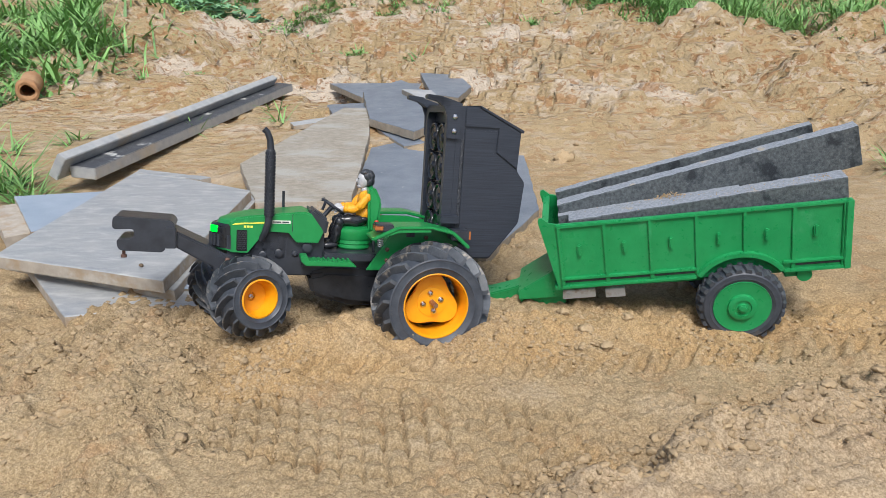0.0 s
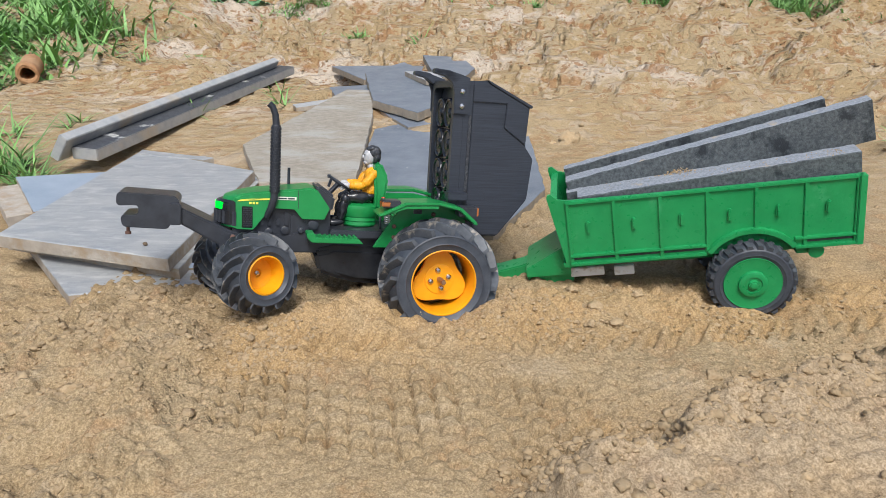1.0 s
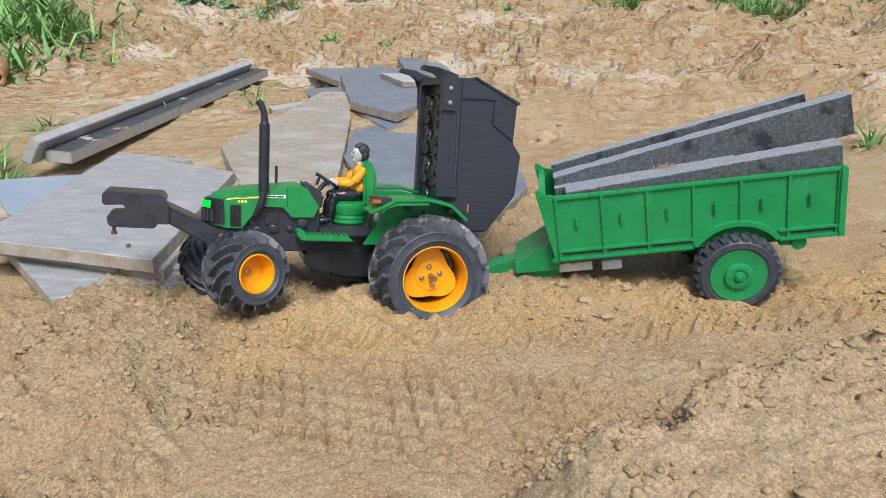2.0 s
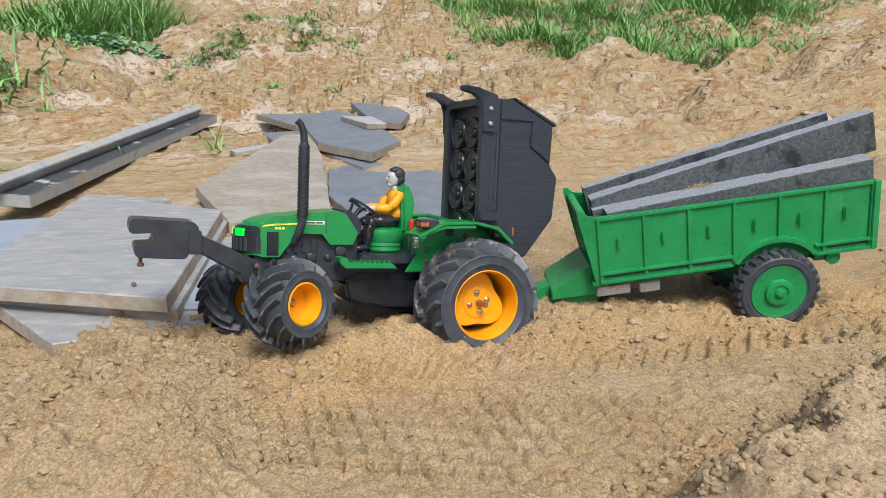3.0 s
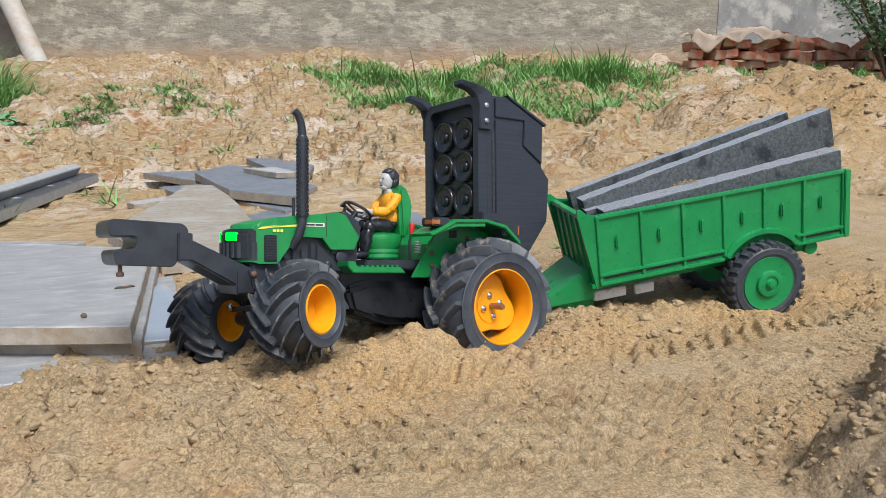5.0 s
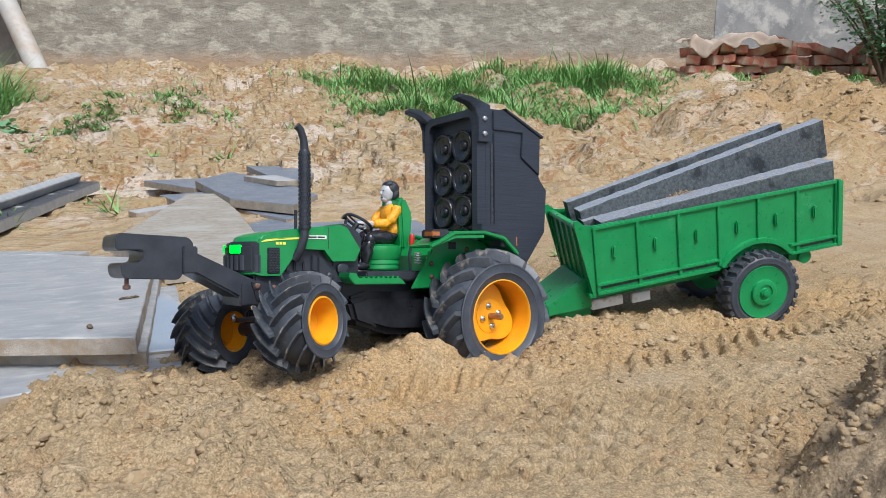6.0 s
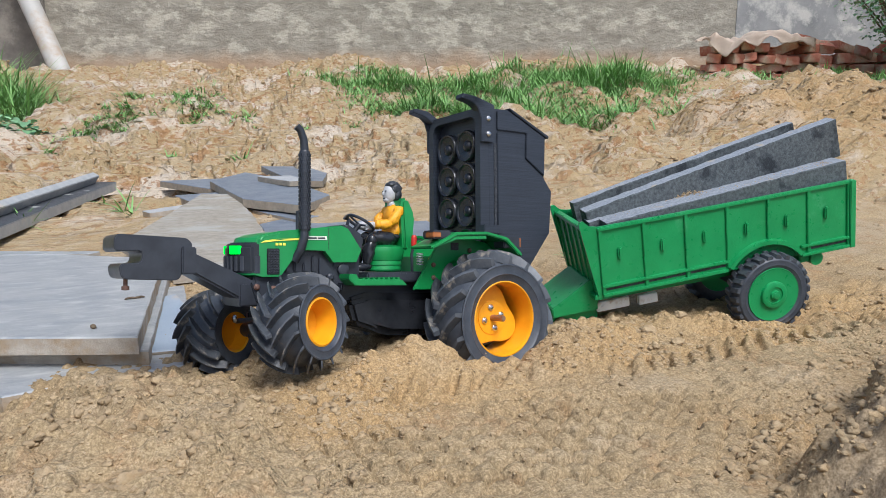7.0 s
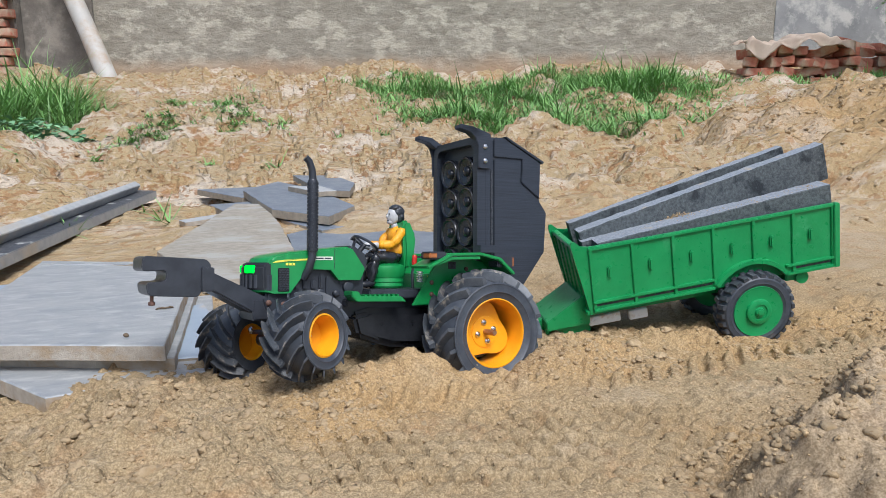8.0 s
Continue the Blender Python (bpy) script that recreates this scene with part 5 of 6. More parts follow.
# ---- small litter on the slab ----
bm = ball(0, 0, 0, 0.0032, 0.0028, 0.0026, None, None, 2)
for v in bm.verts:
    v.co *= 1 + 0.3 * noise.noise(v.co * 400)
solid("pebble", bm, TWIG, "tiny dark brown pebble on a marble slab", "pebble", m=pose(-0.383, 0.889, 0.0385))
bm = bmesh.new()
for k in range(5):
    ball(0.004 * (k - 2), 0.0012 * math.sin(k * 2.1), 0.0012, 0.0040, 0.0016, 0.0012, bm, (0, 10 * (k - 2), 15 * (k - 2)), 2)
solid("dry_husk", bm, TWIG, "shrivelled brown husk lying on a marble slab", "husk", m=pose(-0.351, 1.00, 0.0365, 0, 0, 8))

# ---- loose clods ----
def clod_shapes(count, seed, fine=3):
    out = []
    for k in range(count):
        b = bmesh.new()
        bmesh.ops.create_icosphere(b, subdivisions=fine, radius=1.0)
        off = Vector((seed * 3.1 + k * 7.7, k * 3.3, seed))
        for v in b.verts:
            q = v.co.normalized()
            v.co *= 0.92 + 0.45 * noise.noise(q * 1.2 + off) + 0.34 * noise.noise(q * 2.6 + off) - 0.34 * abs(noise.noise(q * 3.3 - off)) + 0.26 * noise.noise(q * 7.0 + off)
        out.append((np.array([v.co[:] for v in b.verts]), np.array([[v.index for v in f.verts] for f in b.faces])))
        b.free()
    return out


SHAPES = clod_shapes(8, 2)
GRAINS = clod_shapes(8, 4, 2)
TINY = clod_shapes(8, 6, 1)


def scatter_clods(name, spots, mat, label):
    """spots: rows of x, y, size. All clods of one kind in one mesh, the small ones coarser."""
    rng = np.random.RandomState(len(spots))
    V, Fc, flat, base = [], [], [], 0
    zs = ground_height(np.array([s[0] for s in spots]), np.array([s[1] for s in spots]))
    for (x, y, r), z in zip(spots, zs):
        v, f = (SHAPES if r > 0.0062 and y < 1.5 else (TINY if r < 0.0025 or y > 3 else GRAINS))[rng.randint(8)]
        a = rng.rand() * 6.28
        sx, sy, sz = r * (0.8 + 0.5 * rng.rand()), r * (0.8 + 0.5 * rng.rand()), r * (0.6 + 0.3 * rng.rand())
        p = v * (sx, sy, sz)
        p = np.stack([p[:, 0] * math.cos(a) - p[:, 1] * math.sin(a), p[:, 0] * math.sin(a) + p[:, 1] * math.cos(a), p[:, 2]], -1) + (x, y, z - sz * 0.28)
        V.append(p)
        Fc.append(f + base)
        flat.append(np.full(len(f), r > 0.0026))
        base += len(v)
    V, Fc = np.concatenate(V), np.concatenate(Fc).astype(np.int32)
    me = bpy.data.meshes.new(name)
    me.vertices.add(len(V))
    me.vertices.foreach_set("co", V.reshape(-1))
    me.loops.add(Fc.size)
    me.loops.foreach_set("vertex_index", Fc.reshape(-1))
    me.polygons.add(len(Fc))
    me.polygons.foreach_set("loop_start", np.arange(0, Fc.size, 3, dtype=np.int32))
    me.polygons.foreach_set("use_smooth", np.concatenate(flat))
    me.update(calc_edges=True)
    me.materials.append(mat)
    return tagged(new(name, me), label, "clods", kind="stuff")


rng = np.random.RandomState(5)
spots = []
def sow(count, x0, x1, y0, y1, lo, hi, keep=None):
    for _ in range(count):
        x, y = x0 + (x1 - x0) * rng.rand(), y0 + (y1 - y0) * rng.rand()
        if keep is None or keep(x, y):
            spots.append((x, y, lo + (hi - lo) * rng.rand() ** 4))


def on_shelf(x, y):
    return brink(x, y) > -0.01 and x > 0.05


def heaped(x, y):
    return rng.rand() < 0.15 + 2.2 * max(0.0, noise.noise(Vector((x * 9, y * 9, 3))) + 0.05)


sow(5200, -0.62, -0.18, 0.42, 0.82, 0.0006, 0.0056, heaped)
sow(260, -0.62, -0.29, 0.44, 0.64, 0.0030, 0.0110, lambda x, y: math.hypot(x + 0.405, y - 0.43) > 0.11 and heaped(x, y))
sow(5000, 0.03, 0.50, 0.34, 0.68, 0.0010, 0.0060, lambda x, y: -0.085 < brink(x, y) < 0.03 and x > 0.02 and noise.noise(Vector((x * 17, y * 17, 6))) > -0.15)
sow(15000, -0.30, 0.62, 0.595, 0.83, 0.0006, 0.0024, heaped)
sow(420, -0.40, -0.16, 0.64, 0.80, 0.0020, 0.0060, heaped)
sow(1100, 0.03, 0.50, 0.34, 0.64, 0.0016, 0.0070, lambda x, y: -0.045 < brink(x, y) < 0.035 and x > 0.05 and rng.rand() < 0.8)
sow(1500, -0.62, -0.16, 0.42, 0.80, 0.0016, 0.0040, lambda x, y: noise.noise(Vector((x * 22, y * 22, 5))) > 0.12)
sow(900, 0.05, 0.42, 0.30, 0.56, 0.0014, 0.0038, lambda x, y: on_shelf(x, y) and noise.noise(Vector((x * 22, y * 22, 5))) > 0.0)
sow(900, -0.36, -0.14, 0.62, 0.84, 0.0006, 0.0050)
sow(4600, -0.18, 0.62, 0.60, 0.80, 0.0006, 0.0042, heaped)
sow(1800, 0.02, 0.55, 0.50, 0.66, 0.0008, 0.0060, lambda x, y: -0.09 < brink(x, y) < 0.0 and heaped(x, y))
sow(2600, 0.05, 0.50, 0.36, 0.62, 0.0012, 0.0062, lambda x, y: abs(brink(x, y) - 0.016) < 0.022 and rng.rand() < 0.6)
sow(2600, 0.05, 0.50, 0.30, 0.60, 0.0008, 0.0062, lambda x, y: on_shelf(x, y) and heaped(x, y))
sow(190, 0.07, 0.45, 0.36, 0.60, 0.0036, 0.0070, lambda x, y: 0.0 < brink(x, y) < 0.03 and noise.noise(Vector((x * 14, y * 14, 8))) > -0.1)
sow(90, 0.12, 0.40, 0.30, 0.52, 0.0034, 0.0068, lambda x, y: on_shelf(x, y) and noise.noise(Vector((x * 14, y * 14, 8))) > 0.05)
sow(1500, -0.30, 0.30, 0.40, 0.64, 0.0005, 0.0020)
sow(9000, -0.36, 0.62, 0.42, 0.82, 0.0005, 0.0022)
sow(5000, 0.02, 0.66, 0.60, 0.84, 0.0007, 0.0036, heaped)
sow(3000, 0.10, 0.50, 0.48, 0.68, 0.0008, 0.0034, lambda x, y: -0.10 < brink(x, y) < -0.01)
sow(2600, -0.62, -0.10, 0.40, 0.84, 0.0007, 0.0028)
sow(5000, -0.3, 1.4, 0.84, 2.2, 0.0010, 0.0050, heaped)
sow(700, 0.05, 0.7, 0.80, 1.4, 0.0010, 0.006)
sow(300, -0.36, 0.05, 0.95, 1.3, 0.001, 0.008)
sow(900, -1.2, 2.2, 1.5, 4.0, 0.003, 0.014)
sow(2600, -0.4, 2.4, 1.2, 3.4, 0.0024, 0.011, heaped)
sow(3200, 1.6, 3.2, 1.9, 3.2, 0.003, 0.016, lambda x, y: (x - 2.40) ** 2 / 0.5 + (y - 2.55) ** 2 / 0.3 < 1.0)
sow(420, -2.2, 2.4, 4.0, 6.4, 0.006, 0.030)
for _ in range(420):
    x, y = yard(-4 + 7 * rng.rand(), 5.6 + 0.95 * rng.rand())
    spots.append((x, y, 0.008 + 0.030 * rng.rand() ** 3))
scatter_clods("sand_clods", spots, CLOD, "many loose clods of dry sandy earth")


# crumbs of sand lying on the beams
heap = np.random.RandomState(9)
V, Fc, base = [], [], 0
for k in range(520):
    if k < 380:
        lx, ly = 0.085 + 0.035 * heap.normal(), 0.010 + 0.005 * heap.normal()
        lz = 0.1205 - 0.045 * (lx - 0.085) + 0.007 * heap.rand() * math.exp(-((lx - 0.07) / 0.018) ** 2)
    else:
        f = heap.rand()
        lx, ly, lz = -0.10 + 0.28 * f * f, 0.018 + 0.022 * heap.rand(), 0.1376 - 0.0195 * f * f
    v, f_ = GRAINS[heap.randint(8)]
    p = np.array([(TRAILER @ Vector((lx, ly, lz)))[:]]) + v * (0.0004 + (0.0014 if k < 380 else 0.0005) * heap.rand() ** 3)
    V.append(p), Fc.append(f_ + base)
    base += len(v)
me = bpy.data.meshes.new("sand_crumbs")
me.from_pydata(np.concatenate(V).tolist(), [], np.concatenate(Fc).tolist())
me.materials.append(CLOD)
tagged(new("sand_crumbs", me), "crumbs of sand lying on the stone beams", "sand", kind="stuff")


def lone_clod(x, y, r, label):
    b = bmesh.new()
    v, f = SHAPES[int(abs(x) * 997) % len(SHAPES)]
    vs = [b.verts.new(tuple(p * (r, r * 0.85, r * 0.7))) for p in v]
    for q in f:
        b.faces.new([vs[i] for i in q])
    solid("earth_clod", b, CLOD, label, "clod", "large clods", m=pose(x, y, h(x, y) - r * 0.05, 0, 0, x * 900), angle=70)


for x, y, r in ((-0.300, 0.606, 0.0120), (-0.405, 0.752, 0.015), (-0.345, 0.748, 0.013), (0.178, 0.752, 0.010), (0.228, 0.765, 0.008), (0.199, 0.728, 0.009), (0.158, 0.79, 0.008),
                (0.262, 1.55, 0.030), (0.266, 0.607, 0.010),  (-0.22, 1.10, 0.022), (-0.27, 1.06, 0.018), (0.12, 0.93, 0.02), (0.16, 0.98, 0.016)):
    lone_clod(x, y, r, "large clod of dry sandy earth on the sand")

# ---- back wall, pillar, leaning pipe ----
WALL = Matrix(((NY, NX, 0, 0), (-NX, NY, 0, 0), (0, 0, 1, 0), (0, 0, 0, 1)))     # x along the wall, y towards it
WALL.translation = (EYE0[0], EYE0[1], 0)
WALL_END = -3.42
wall = bmesh.new()
box(WALL_END, 2.55, 6.70, 6.95, 0.1, 3.2, 0.002, wall)
solid("wall_back", wall, PLASTER, "weathered cement-plastered boundary wall with stains", "wall", kind="structure", m=WALL)
wall = bmesh.new()
box(2.553, 9.0, 6.70, 6.95, 0.1, 3.2, 0.002, wall)
solid("wall_back_right", wall, PLASTER_B, "blue-grey plastered wall with white patches", "wall", kind="structure", m=WALL)
wall = bmesh.new()
box(-9.0, -4.10, 6.62, 6.95, 0.1, 3.2, 0.01, wall)
box(-4.097, WALL_END - 0.003, 6.705, 6.95, 0.1, 3.2, 0.01, wall)
wall_left = solid("wall_back_left", wall, PLASTER_D, "dark plastered wall beside a brick face", "wall", kind="structure", m=WALL)
solid("leaning_pipe", tube([(-2.96, 6.05, 0.33), (-3.33, 6.40, 0.90), (-3.80, 6.60, 1.90)], 0.078, 24), PVC, "grey weathered plastic pipe leaning on a wall", "pipe", m=WALL)


def brick_mesh(seed):
    b = box(-0.112, 0.112, -0.053, 0.053, -0.035, 0.035, 0.006)
    for v in b.verts:
        v.co += Vector((noise.noise(v.co * 15 + Vector((seed, 0, 0))), noise.noise(v.co * 15 + Vector((0, seed, 0))), noise.noise(v.co * 15 + Vector((0, 0, seed))))) * 0.016
    return mesh_of("brick", smooth(b, 40), BRICK)


BRICKS = [brick_mesh(k * 5.3) for k in range(5)]
stack = thing("brick_stack", WALL, "loose stack of broken red bricks before the wall", "brick stack")
rng = np.random.RandomState(3)
for row in range(4):
    u = 2.02 + 0.05 * rng.rand()
    while u < 3.72:
        header = rng.rand() < 0.88
        w = 0.112 if header else 0.226
        top = 4 if u < 2.78 else (3 if u < 3.15 else (2 if u < 3.35 else 3))
        if row < top:
            loose = 1.0 if row < 2 else 2.2
            share("brick", BRICKS[rng.randint(5)], stack, pose(u + w / 2, 5.95 + 0.03 * rng.rand(), 0.415 + row * 0.0735, rng.normal() * 3 * loose, rng.normal() * 3 * loose, (90 if header else 0) + rng.normal() * 7 * loose))
            if not header:
                share("brick", BRICKS[rng.randint(5)], stack, pose(u + w / 2, 6.08, 0.415 + row * 0.0735, 0, 0, rng.normal() * 4))
        u += w + 0.008
for u, z, a, b_, c in ((2.86, 0.690, 8, 12, 30), (2.98, 0.655, 4, -14, 70), (3.12, 0.640, -6, 16, 20), (3.30, 0.590, 12, 20, 40), (3.46, 0.655, -8, 24, 100), (3.58, 0.650, 14, -18, 60)):
    share("brick", BRICKS[1], stack, pose(u, 5.96, z, a, b_, c))

# pillar face of laid bricks at the wall's left
rng = np.random.RandomState(4)
for row in range(14):
    for k in range(7):
        share("brick", BRICKS[rng.randint(5)], wall_left, pose(-4.205 - k * 0.238 - (0.060 if row % 2 else 0), 6.575, 0.43 + row * 0.082, 0, 0, rng.normal()))

cloth = bmesh.new()
nx, ny = 46, 26
grid = []
for j in range(ny):
    row = []
    for i in range(nx):
        u, v = i / (nx - 1), j / (ny - 1)
        x = 2.02 + 0.80 * u + 0.05 * noise.noise(Vector((v * 3, u * 2, 1)))
        ridge = 0.075 * math.exp(-((u - 0.62) / 0.22) ** 2) + 0.030 * math.exp(-((u - 0.08) / 0.06) ** 2)
        z = 0.700 + ridge * (0.5 + 0.5 * min(1, v * 2)) + 0.030 * noise.noise(Vector((u * 6, v * 3, 0))) + 0.022 * noise.noise(Vector((u * 17, v * 7, 3)))
        hang = max(0.0, 0.30 - v) / 0.30
        drop = 0.02 + 0.17 * max(0.0, noise.noise(Vector((u * 4.2 + 2, 0, 7))) + 0.22)
        y = 5.80 + 0.34 * max(0.0, v - 0.30) / 0.70 - 0.012 * hang + 0.010 * noise.noise(Vector((u * 14, v * 4, 9)))
        row.append(cloth.verts.new((x, y, z - hang * drop)))
    grid.append(row)
for j in range(ny - 1):
    for i in range(nx - 1):
        cloth.faces.new((grid[j][i], grid[j][i + 1], grid[j + 1][i + 1], grid[j + 1][i]))
bmesh.ops.solidify(cloth, geom=cloth.faces[:], thickness=0.006)
solid("sack_cloth", cloth, CLOTH, "crumpled beige sack cloth draped over bricks", "cloth", m=WALL, angle=80)


# ---- plants ----
class Blades:
    def __init__(self, seed):
        self.r, self.v, self.f = np.random.RandomState(seed), [], []

    def blade(self, x, y, z, length, width, lean, turn, droop=0.6):
        """A tapering curved blade of three segments."""
        b = len(self.v)
        dx, dy = math.cos(turn), math.sin(turn)
        px, pz, a = 0.0, 0.0, lean
        for k in range(4):
            w = width * (1.0, 0.9, 0.6, 0.04)[k] / 2
            for sgn in (-1, 1):
                self.v.append((x + dx * px - dy * w * sgn, y + dy * px + dx * w * sgn, z + pz))
            px, pz = px + math.sin(a) * length / 3, pz + math.cos(a) * length / 3
            a += droop * (0.35 + 0.65 * self.r.rand())
        self.f += [(b + 2 * k, b + 2 * k + 1, b + 2 * k + 3, b + 2 * k + 2) for k in range(3)]

    def tuft(self, x, y, radius, count, length, width):
        # blades in a few sprawling clumps
        hubs = [(x + radius * 1.2 * self.r.normal() * 0.6, y + radius * self.r.normal() * 0.5) for _ in range(max(2, count // 10))]
        xy = np.array([hubs[k % len(hubs)] for k in range(int(count * 2.4))]) + self.r.normal(size=(int(count * 2.4), 2)) * radius * 0.16
        for (bx, by), bz in zip(xy, ground_height(xy[:, 0], xy[:, 1])):
            self.blade(bx, by, bz - 0.004, length * (0.5 + 0.8 * self.r.rand()), width * (0.6 + 0.7 * self.r.rand()), 0.5 + 0.95 * self.r.rand(), self.r.rand() * 6.28, 0.1 + 0.4 * self.r.rand())

    def mat_of_weeds(self, x, y, radius, count, size):
        """A low mat of sprawling runners with small leaves and short blades."""
        arms = [(self.r.rand() * 6.28, radius * (0.5 + 0.9 * self.r.rand())) for _ in range(9)]
        for k in range(count):
            a, reach = arms[k % 9]
            f = self.r.rand() ** 0.7
            px, py = x + 1.25 * reach * f * math.cos(a) + 0.16 * radius * self.r.normal(), y + reach * f * math.sin(a) + 0.16 * radius * self.r.normal()
            pz = h(px, py)
            self.leaf(px, py, pz + size * 0.6 * self.r.rand(), size * (0.5 + 0.6 * self.r.rand()), self.r.rand() * 1.1 - 0.2, self.r.rand() * 6.28)
            for _ in range(4):
                self.blade(px + 0.012 * self.r.normal(), py + 0.012 * self.r.normal(), pz - 0.003, size * (1.4 + 2.2 * self.r.rand()), 0.0052, 0.5 + 0.9 * self.r.rand(), self.r.rand() * 6.28, 0.35)

    def leaf(self, x, y, z, size, tip, turn):
        """A broad leaf of eight points, folded along its rib."""
        b = len(self.v)
        dx, dy = math.cos(turn), math.sin(turn)
        for t_, w, lift in ((0, 0.0, 0), (0.28, 0.36, 0.10), (0.6, 0.42, 0.06), (1.0, 0.0, -0.10)):
            zz = z + size * (t_ * math.sin(tip) + lift)
            ex = size * t_ * math.cos(tip)
            if w:
                for sg in (-1, 0, 1):
                    self.v.append((x + dx * ex - dy * w * size * sg, y + dy * ex + dx * w * size * sg, zz + (0.09 * size if sg else 0)))
            else:
                self.v.append((x + dx * ex, y + dy * ex, zz))
        self.f += [(b, b + 1, b + 2), (b, b + 2, b + 3), (b + 1, b + 4, b + 5, b + 2), (b + 2, b + 5, b + 6, b + 3), (b + 4, b + 7, b + 5), (b + 5, b + 7, b + 6)]

    def done(self, name, mat, label, category, kind="stuff", group=""):
        me = bpy.data.meshes.new(name)
        me.from_pydata(self.v, [], self.f)
        me.polygons.foreach_set("use_smooth", np.ones(len(me.polygons), dtype=bool))
        me.materials.append(mat)
        return tagged(new(name, me), label, category, group, kind)


def inside_all(poly, q):
    """Which rows of q lie inside the polygon."""
    c = np.zeros(len(q), dtype=bool)
    for (xi, yi), (xj, yj) in zip(poly, poly[-1:] + poly[:-1]):
        if yi != yj:
            c ^= ((yi > q[:, 1]) != (yj > q[:, 1])) & (q[:, 0] < (xj - xi) * (q[:, 1] - yi) / (yj - yi) + xi)
    return c


def meadow(poly, count, length, width, seed, dens, edge=0.1, lean=(0.1, 0.7)):
    """Blades over a polygon of the ground, thinner and lower towards its ragged edge."""
    g = Blades(seed)
    lo, hi = np.min(poly, axis=0), np.max(poly, axis=0)
    pts = np.zeros((0, 2))
    while len(pts) < count:
        q = lo + g.r.rand(20000, 2) * (hi - lo)
        q = q[inside_all(poly, q)]
        keep = g.r.rand(len(q)) < np.clip(dens + 2.2 * fbm(q[:, 0], q[:, 1], 0.35, 2, seed), 0.02, 1)
        pts = np.concatenate([pts, q[keep]])
    pts = pts[:count] + edge * g.r.normal(size=(count, 2))
    pts = pts[np.hypot(pts[:, 0] + 1.27, pts[:, 1] - 2.10) > 0.15]
    within = inside_all(poly, pts)
    zs = ground_height(pts[:, 0], pts[:, 1])
    tall = np.clip(0.8 + 1.3 * fbm(pts[:, 0], pts[:, 1], 0.5, 2, 40), 0.35, 1.6)
    for (x, y), z, k, ok in zip(pts, zs, tall, within):
        k = k * (1.0 if ok else 0.55) * (1.9 if g.r.rand() < 0.03 else 1.0)
        g.blade(x, y, z - 0.006, length * k * (0.4 + 0.9 * g.r.rand()), width * (0.6 + 0.7 * g.r.rand()), lean[0] + (lean[1] - lean[0]) * g.r.rand(), g.r.rand() * 6.28, 0.2 + 0.6 * g.r.rand())
    return g, pts, zs


PATCH = [(0.52, 5.3), (0.58, 4.5), (0.72, 3.75), (1.10, 3.28), (1.55, 3.12), (2.15, 3.45), (2.75, 4.30), (2.35, 5.5), (1.13, 6.1)]
meadow(PATCH, 50000, 0.125, 0.0070, 11, 1.0, 0.09, (0.3, 1.45))[0].done("grass_patch", GRASS, "dense patch of tall green grass before the wall", "grass")
meadow([yard(*p) for p in ((1.3, 5.3), (2.1, 5.2), (3.4, 5.3), (3.4, 5.8), (2.1, 5.75), (1.3, 5.9))], 6500, 0.11, 0.007, 12, 0.30, 0.07, (0.3, 1.4))[0].done(
    "grass_fringe", GRASS, "thin green grass at the foot of a brick stack", "grass")
WEEDY = [(-1.20, 2.30), (-1.24, 2.6), (-1.12, 3.0), (-1.25, 3.5), (-1.35, 4.8), (-2.4, 5.2), (-2.6, 1.9), (-1.6, 1.85)]
meadow(WEEDY, 15000, 0.15, 0.0120, 13, 0.55, 0.06, (0.3, 1.4))[0].done("weed_grass", GRASS, "tall green grass and weeds covering a sandy bank", "grass")
meadow([(-1.35, 3.55), (-0.98, 3.62), (-0.62, 3.70), (-0.58, 3.85), (-0.95, 4.05), (-1.5, 4.2)], 800, 0.08, 0.007, 15, 0.3, 0.05, (0.5, 1.3))[0].done(
    "creeping_grass", GRASS, "low creeping green grass among broad weeds", "grass")
meadow([(-1.9, 4.0), (-1.24, 4.1), (-1.12, 4.6), (-1.14, 5.3), (-1.9, 5.4)], 3000, 0.24, 0.009, 16, 0.5, 0.05, (0.2, 1.2))[0].done(
    "tall_grass", GRASS, "tall green grass at the edge of a sandy yard", "grass")
g = Blades(14)
for _ in range(34):
    x, y = -1.18 + 0.14 * g.r.normal(), 3.86 + 0.10 * g.r.normal()
    z = h(x, y)
    for k in range(7):
        a = g.r.rand() * 6.28
        g.leaf(x + 0.03 * math.cos(a), y + 0.03 * math.sin(a), z + 0.015 + 0.085 * g.r.rand(), 0.035 + 0.035 * g.r.rand(), g.r.rand() * 0.8 - 0.3, a)
g.done("broad_weeds", LEAF, "low broad-leaved green weeds on a sandy bank", "weeds")

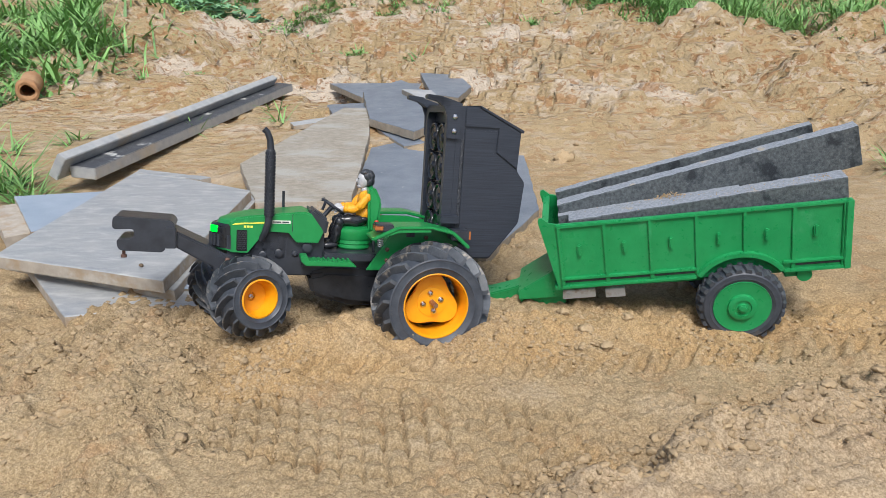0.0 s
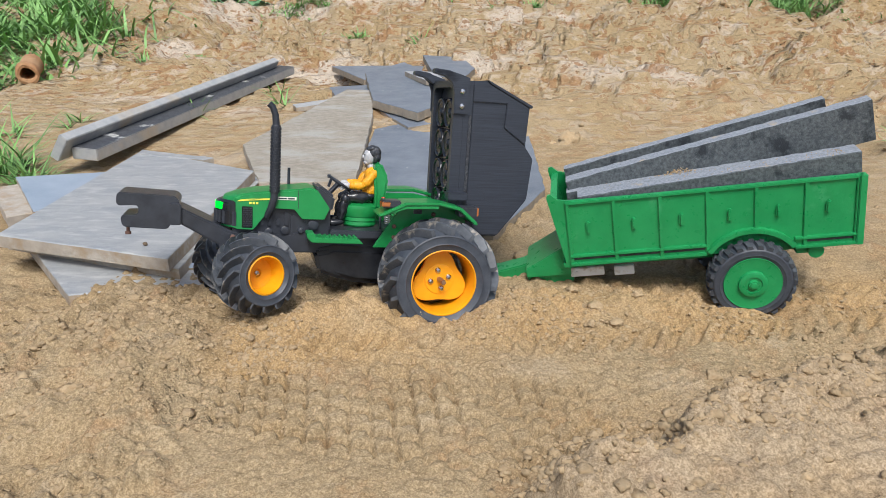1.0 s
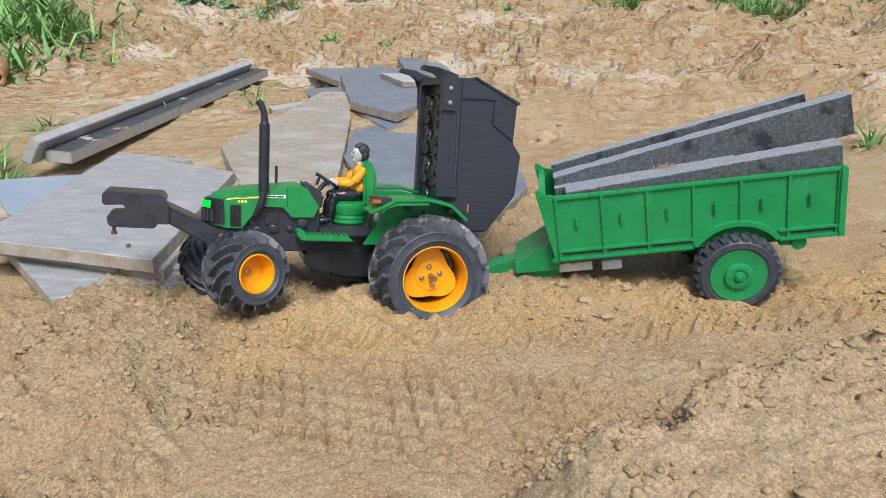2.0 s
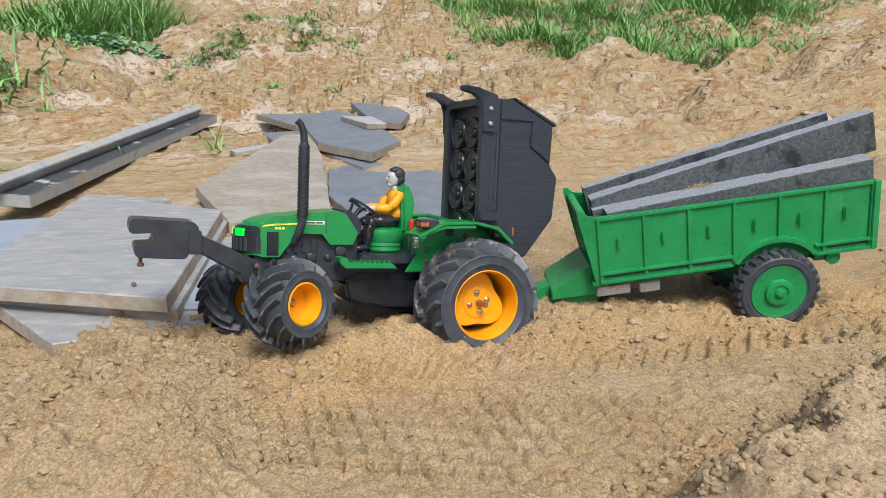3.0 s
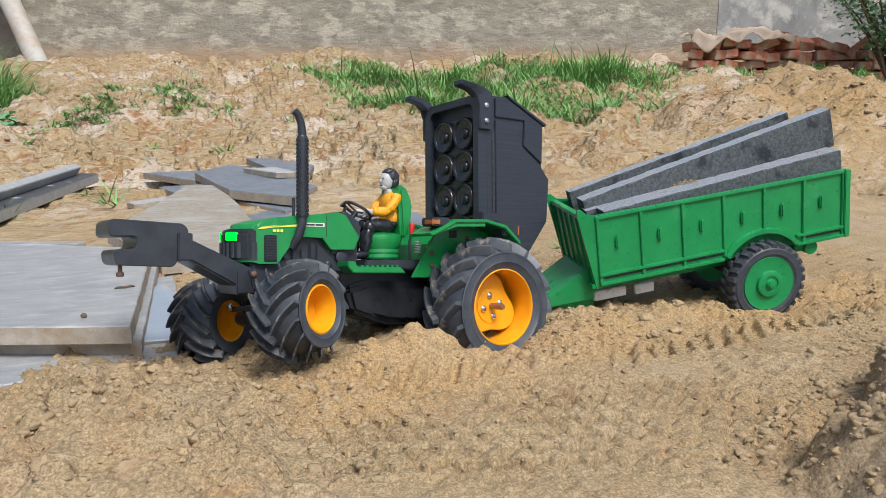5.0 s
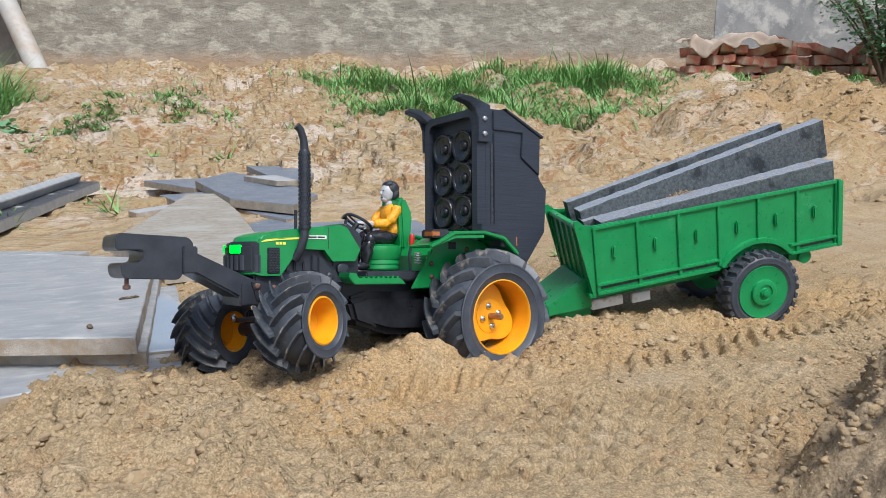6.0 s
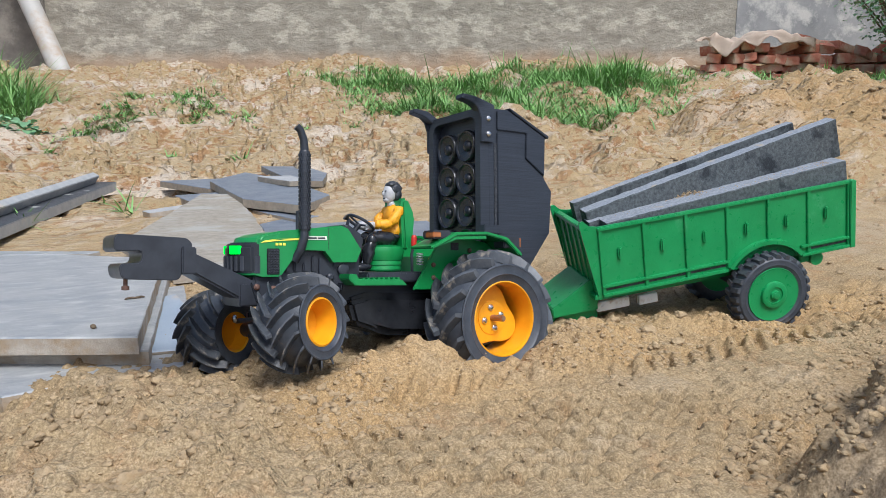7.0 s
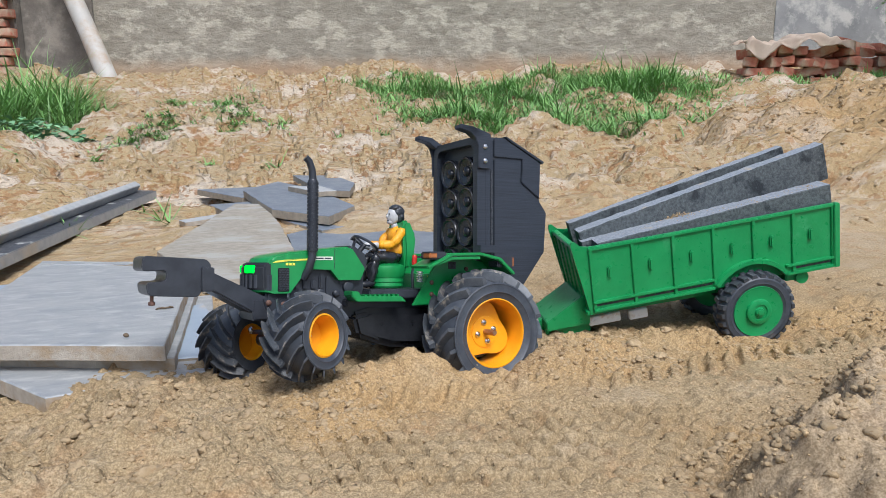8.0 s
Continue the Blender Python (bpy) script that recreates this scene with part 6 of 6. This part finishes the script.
for x, y, rad, n_, ln in ((-0.53, 5.11, 0.20, 150, 0.10), (-0.27, 4.51, 0.16, 130, 0.09), (-0.41, 3.08, 0.09, 120, 0.08), (-0.25, 3.80, 0.17, 150, 0.08), (-0.69, 3.53, 0.17, 140, 0.08), (-0.50, 3.62, 0.10, 60, 0.07),
                          (0.02, 5.86, 0.16, 90, 0.10), (0.00, 3.98, 0.07, 26, 0.08), (0.30, 3.30, 0.09, 70, 0.08), (-0.10, 2.87, 0.04, 14, 0.10), (2.50, 3.31, 0.10, 30, 0.12), (2.01, 3.18, 0.10, 36, 0.14), (0.39, 3.43, 0.10, 100, 0.09),
                          (0.76, 3.75, 0.08, 40, 0.10), (-0.91, 2.55, 0.10, 46, 0.08), (-0.76, 2.48, 0.06, 16, 0.08), (-0.86, 1.43, 0.06, 60, 0.13), (-0.80, 1.34, 0.04, 30, 0.10), (-0.61, 1.83, 0.02, 9, 0.10), (-0.49, 2.11, 0.03, 6, 0.05), (-0.90, 1.80, 0.04, 16, 0.06),
                          (-1.45, 2.05, 0.07, 50, 0.14), (-1.05, 1.75, 0.06, 26, 0.10), (0.93, 1.49, 0.04, 16, 0.07), (0.33, 1.20, 0.02, 6, 0.04), (-0.42, 1.93, 0.015, 5, 0.09), (-1.36, 5.45, 0.16, 260, 0.42), (-1.15, 5.3, 0.10, 60, 0.24)):
    t_ = Blades(int(abs(x * 1000 + y * 77)))
    if 2.4 < y < 5.2 and x < 1 and n_ > 40:
        t_.mat_of_weeds(x, y, rad, int(n_ * 0.8), 0.020)
        t_.done("creeping_weed", GRASS, "low mat of creeping green weeds on sand", "weeds", kind="stuff", group="creeping weeds")
        continue
    t_.tuft(x, y, rad, n_, ln, 0.0058 if y > 2.5 else 0.0045)
    t_.done("grass_tuft", GRASS, "small tuft of green grass growing in sand", "grass", kind="stuff", group="grass tufts")

# shrub at the wall's right
shrub = thing("shrub", Matrix.Identity(4), "dark green leafy shrub beside a brick stack", "shrub")
sb = bmesh.new()
lv = Blades(23)
sx, sy = yard(3.40, 5.55)
sz = h(sx, sy)
for k in range(26):
    a, tilt = lv.r.rand() * 6.28, 0.10 + 0.65 * lv.r.rand()
    L_ = 0.7 + 0.7 * lv.r.rand()
    p = [Vector((sx, sy, sz)) + Vector((math.cos(a) * math.sin(tilt) * L_ * f * (0.6 + 0.4 * f), math.sin(a) * math.sin(tilt) * L_ * f * (0.6 + 0.4 * f), math.cos(tilt) * L_ * f * (1.1 - 0.2 * f))) for f in (0, 0.3, 0.6, 0.85, 1)]
    tube(p, [0.012, 0.009, 0.006, 0.004, 0.002], 6, sb)
    for _ in range(190):
        f = 0.20 + 0.78 * lv.r.rand()
        i = min(3, int(f * 4))
        q = p[i].lerp(p[i + 1], f * 4 - i)
        q = q + Vector((lv.r.normal(), lv.r.normal(), lv.r.normal())) * 0.06
        lv.leaf(q.x, q.y, q.z, 0.020 + 0.020 * lv.r.rand(), lv.r.rand() * 1.4 - 0.7, lv.r.rand() * 6.28)
part("stems", sb, TWIG, shrub)
crown = lv.done("crown", LEAF, "dense small dark green leaves", "", kind="")
crown.parent = shrub
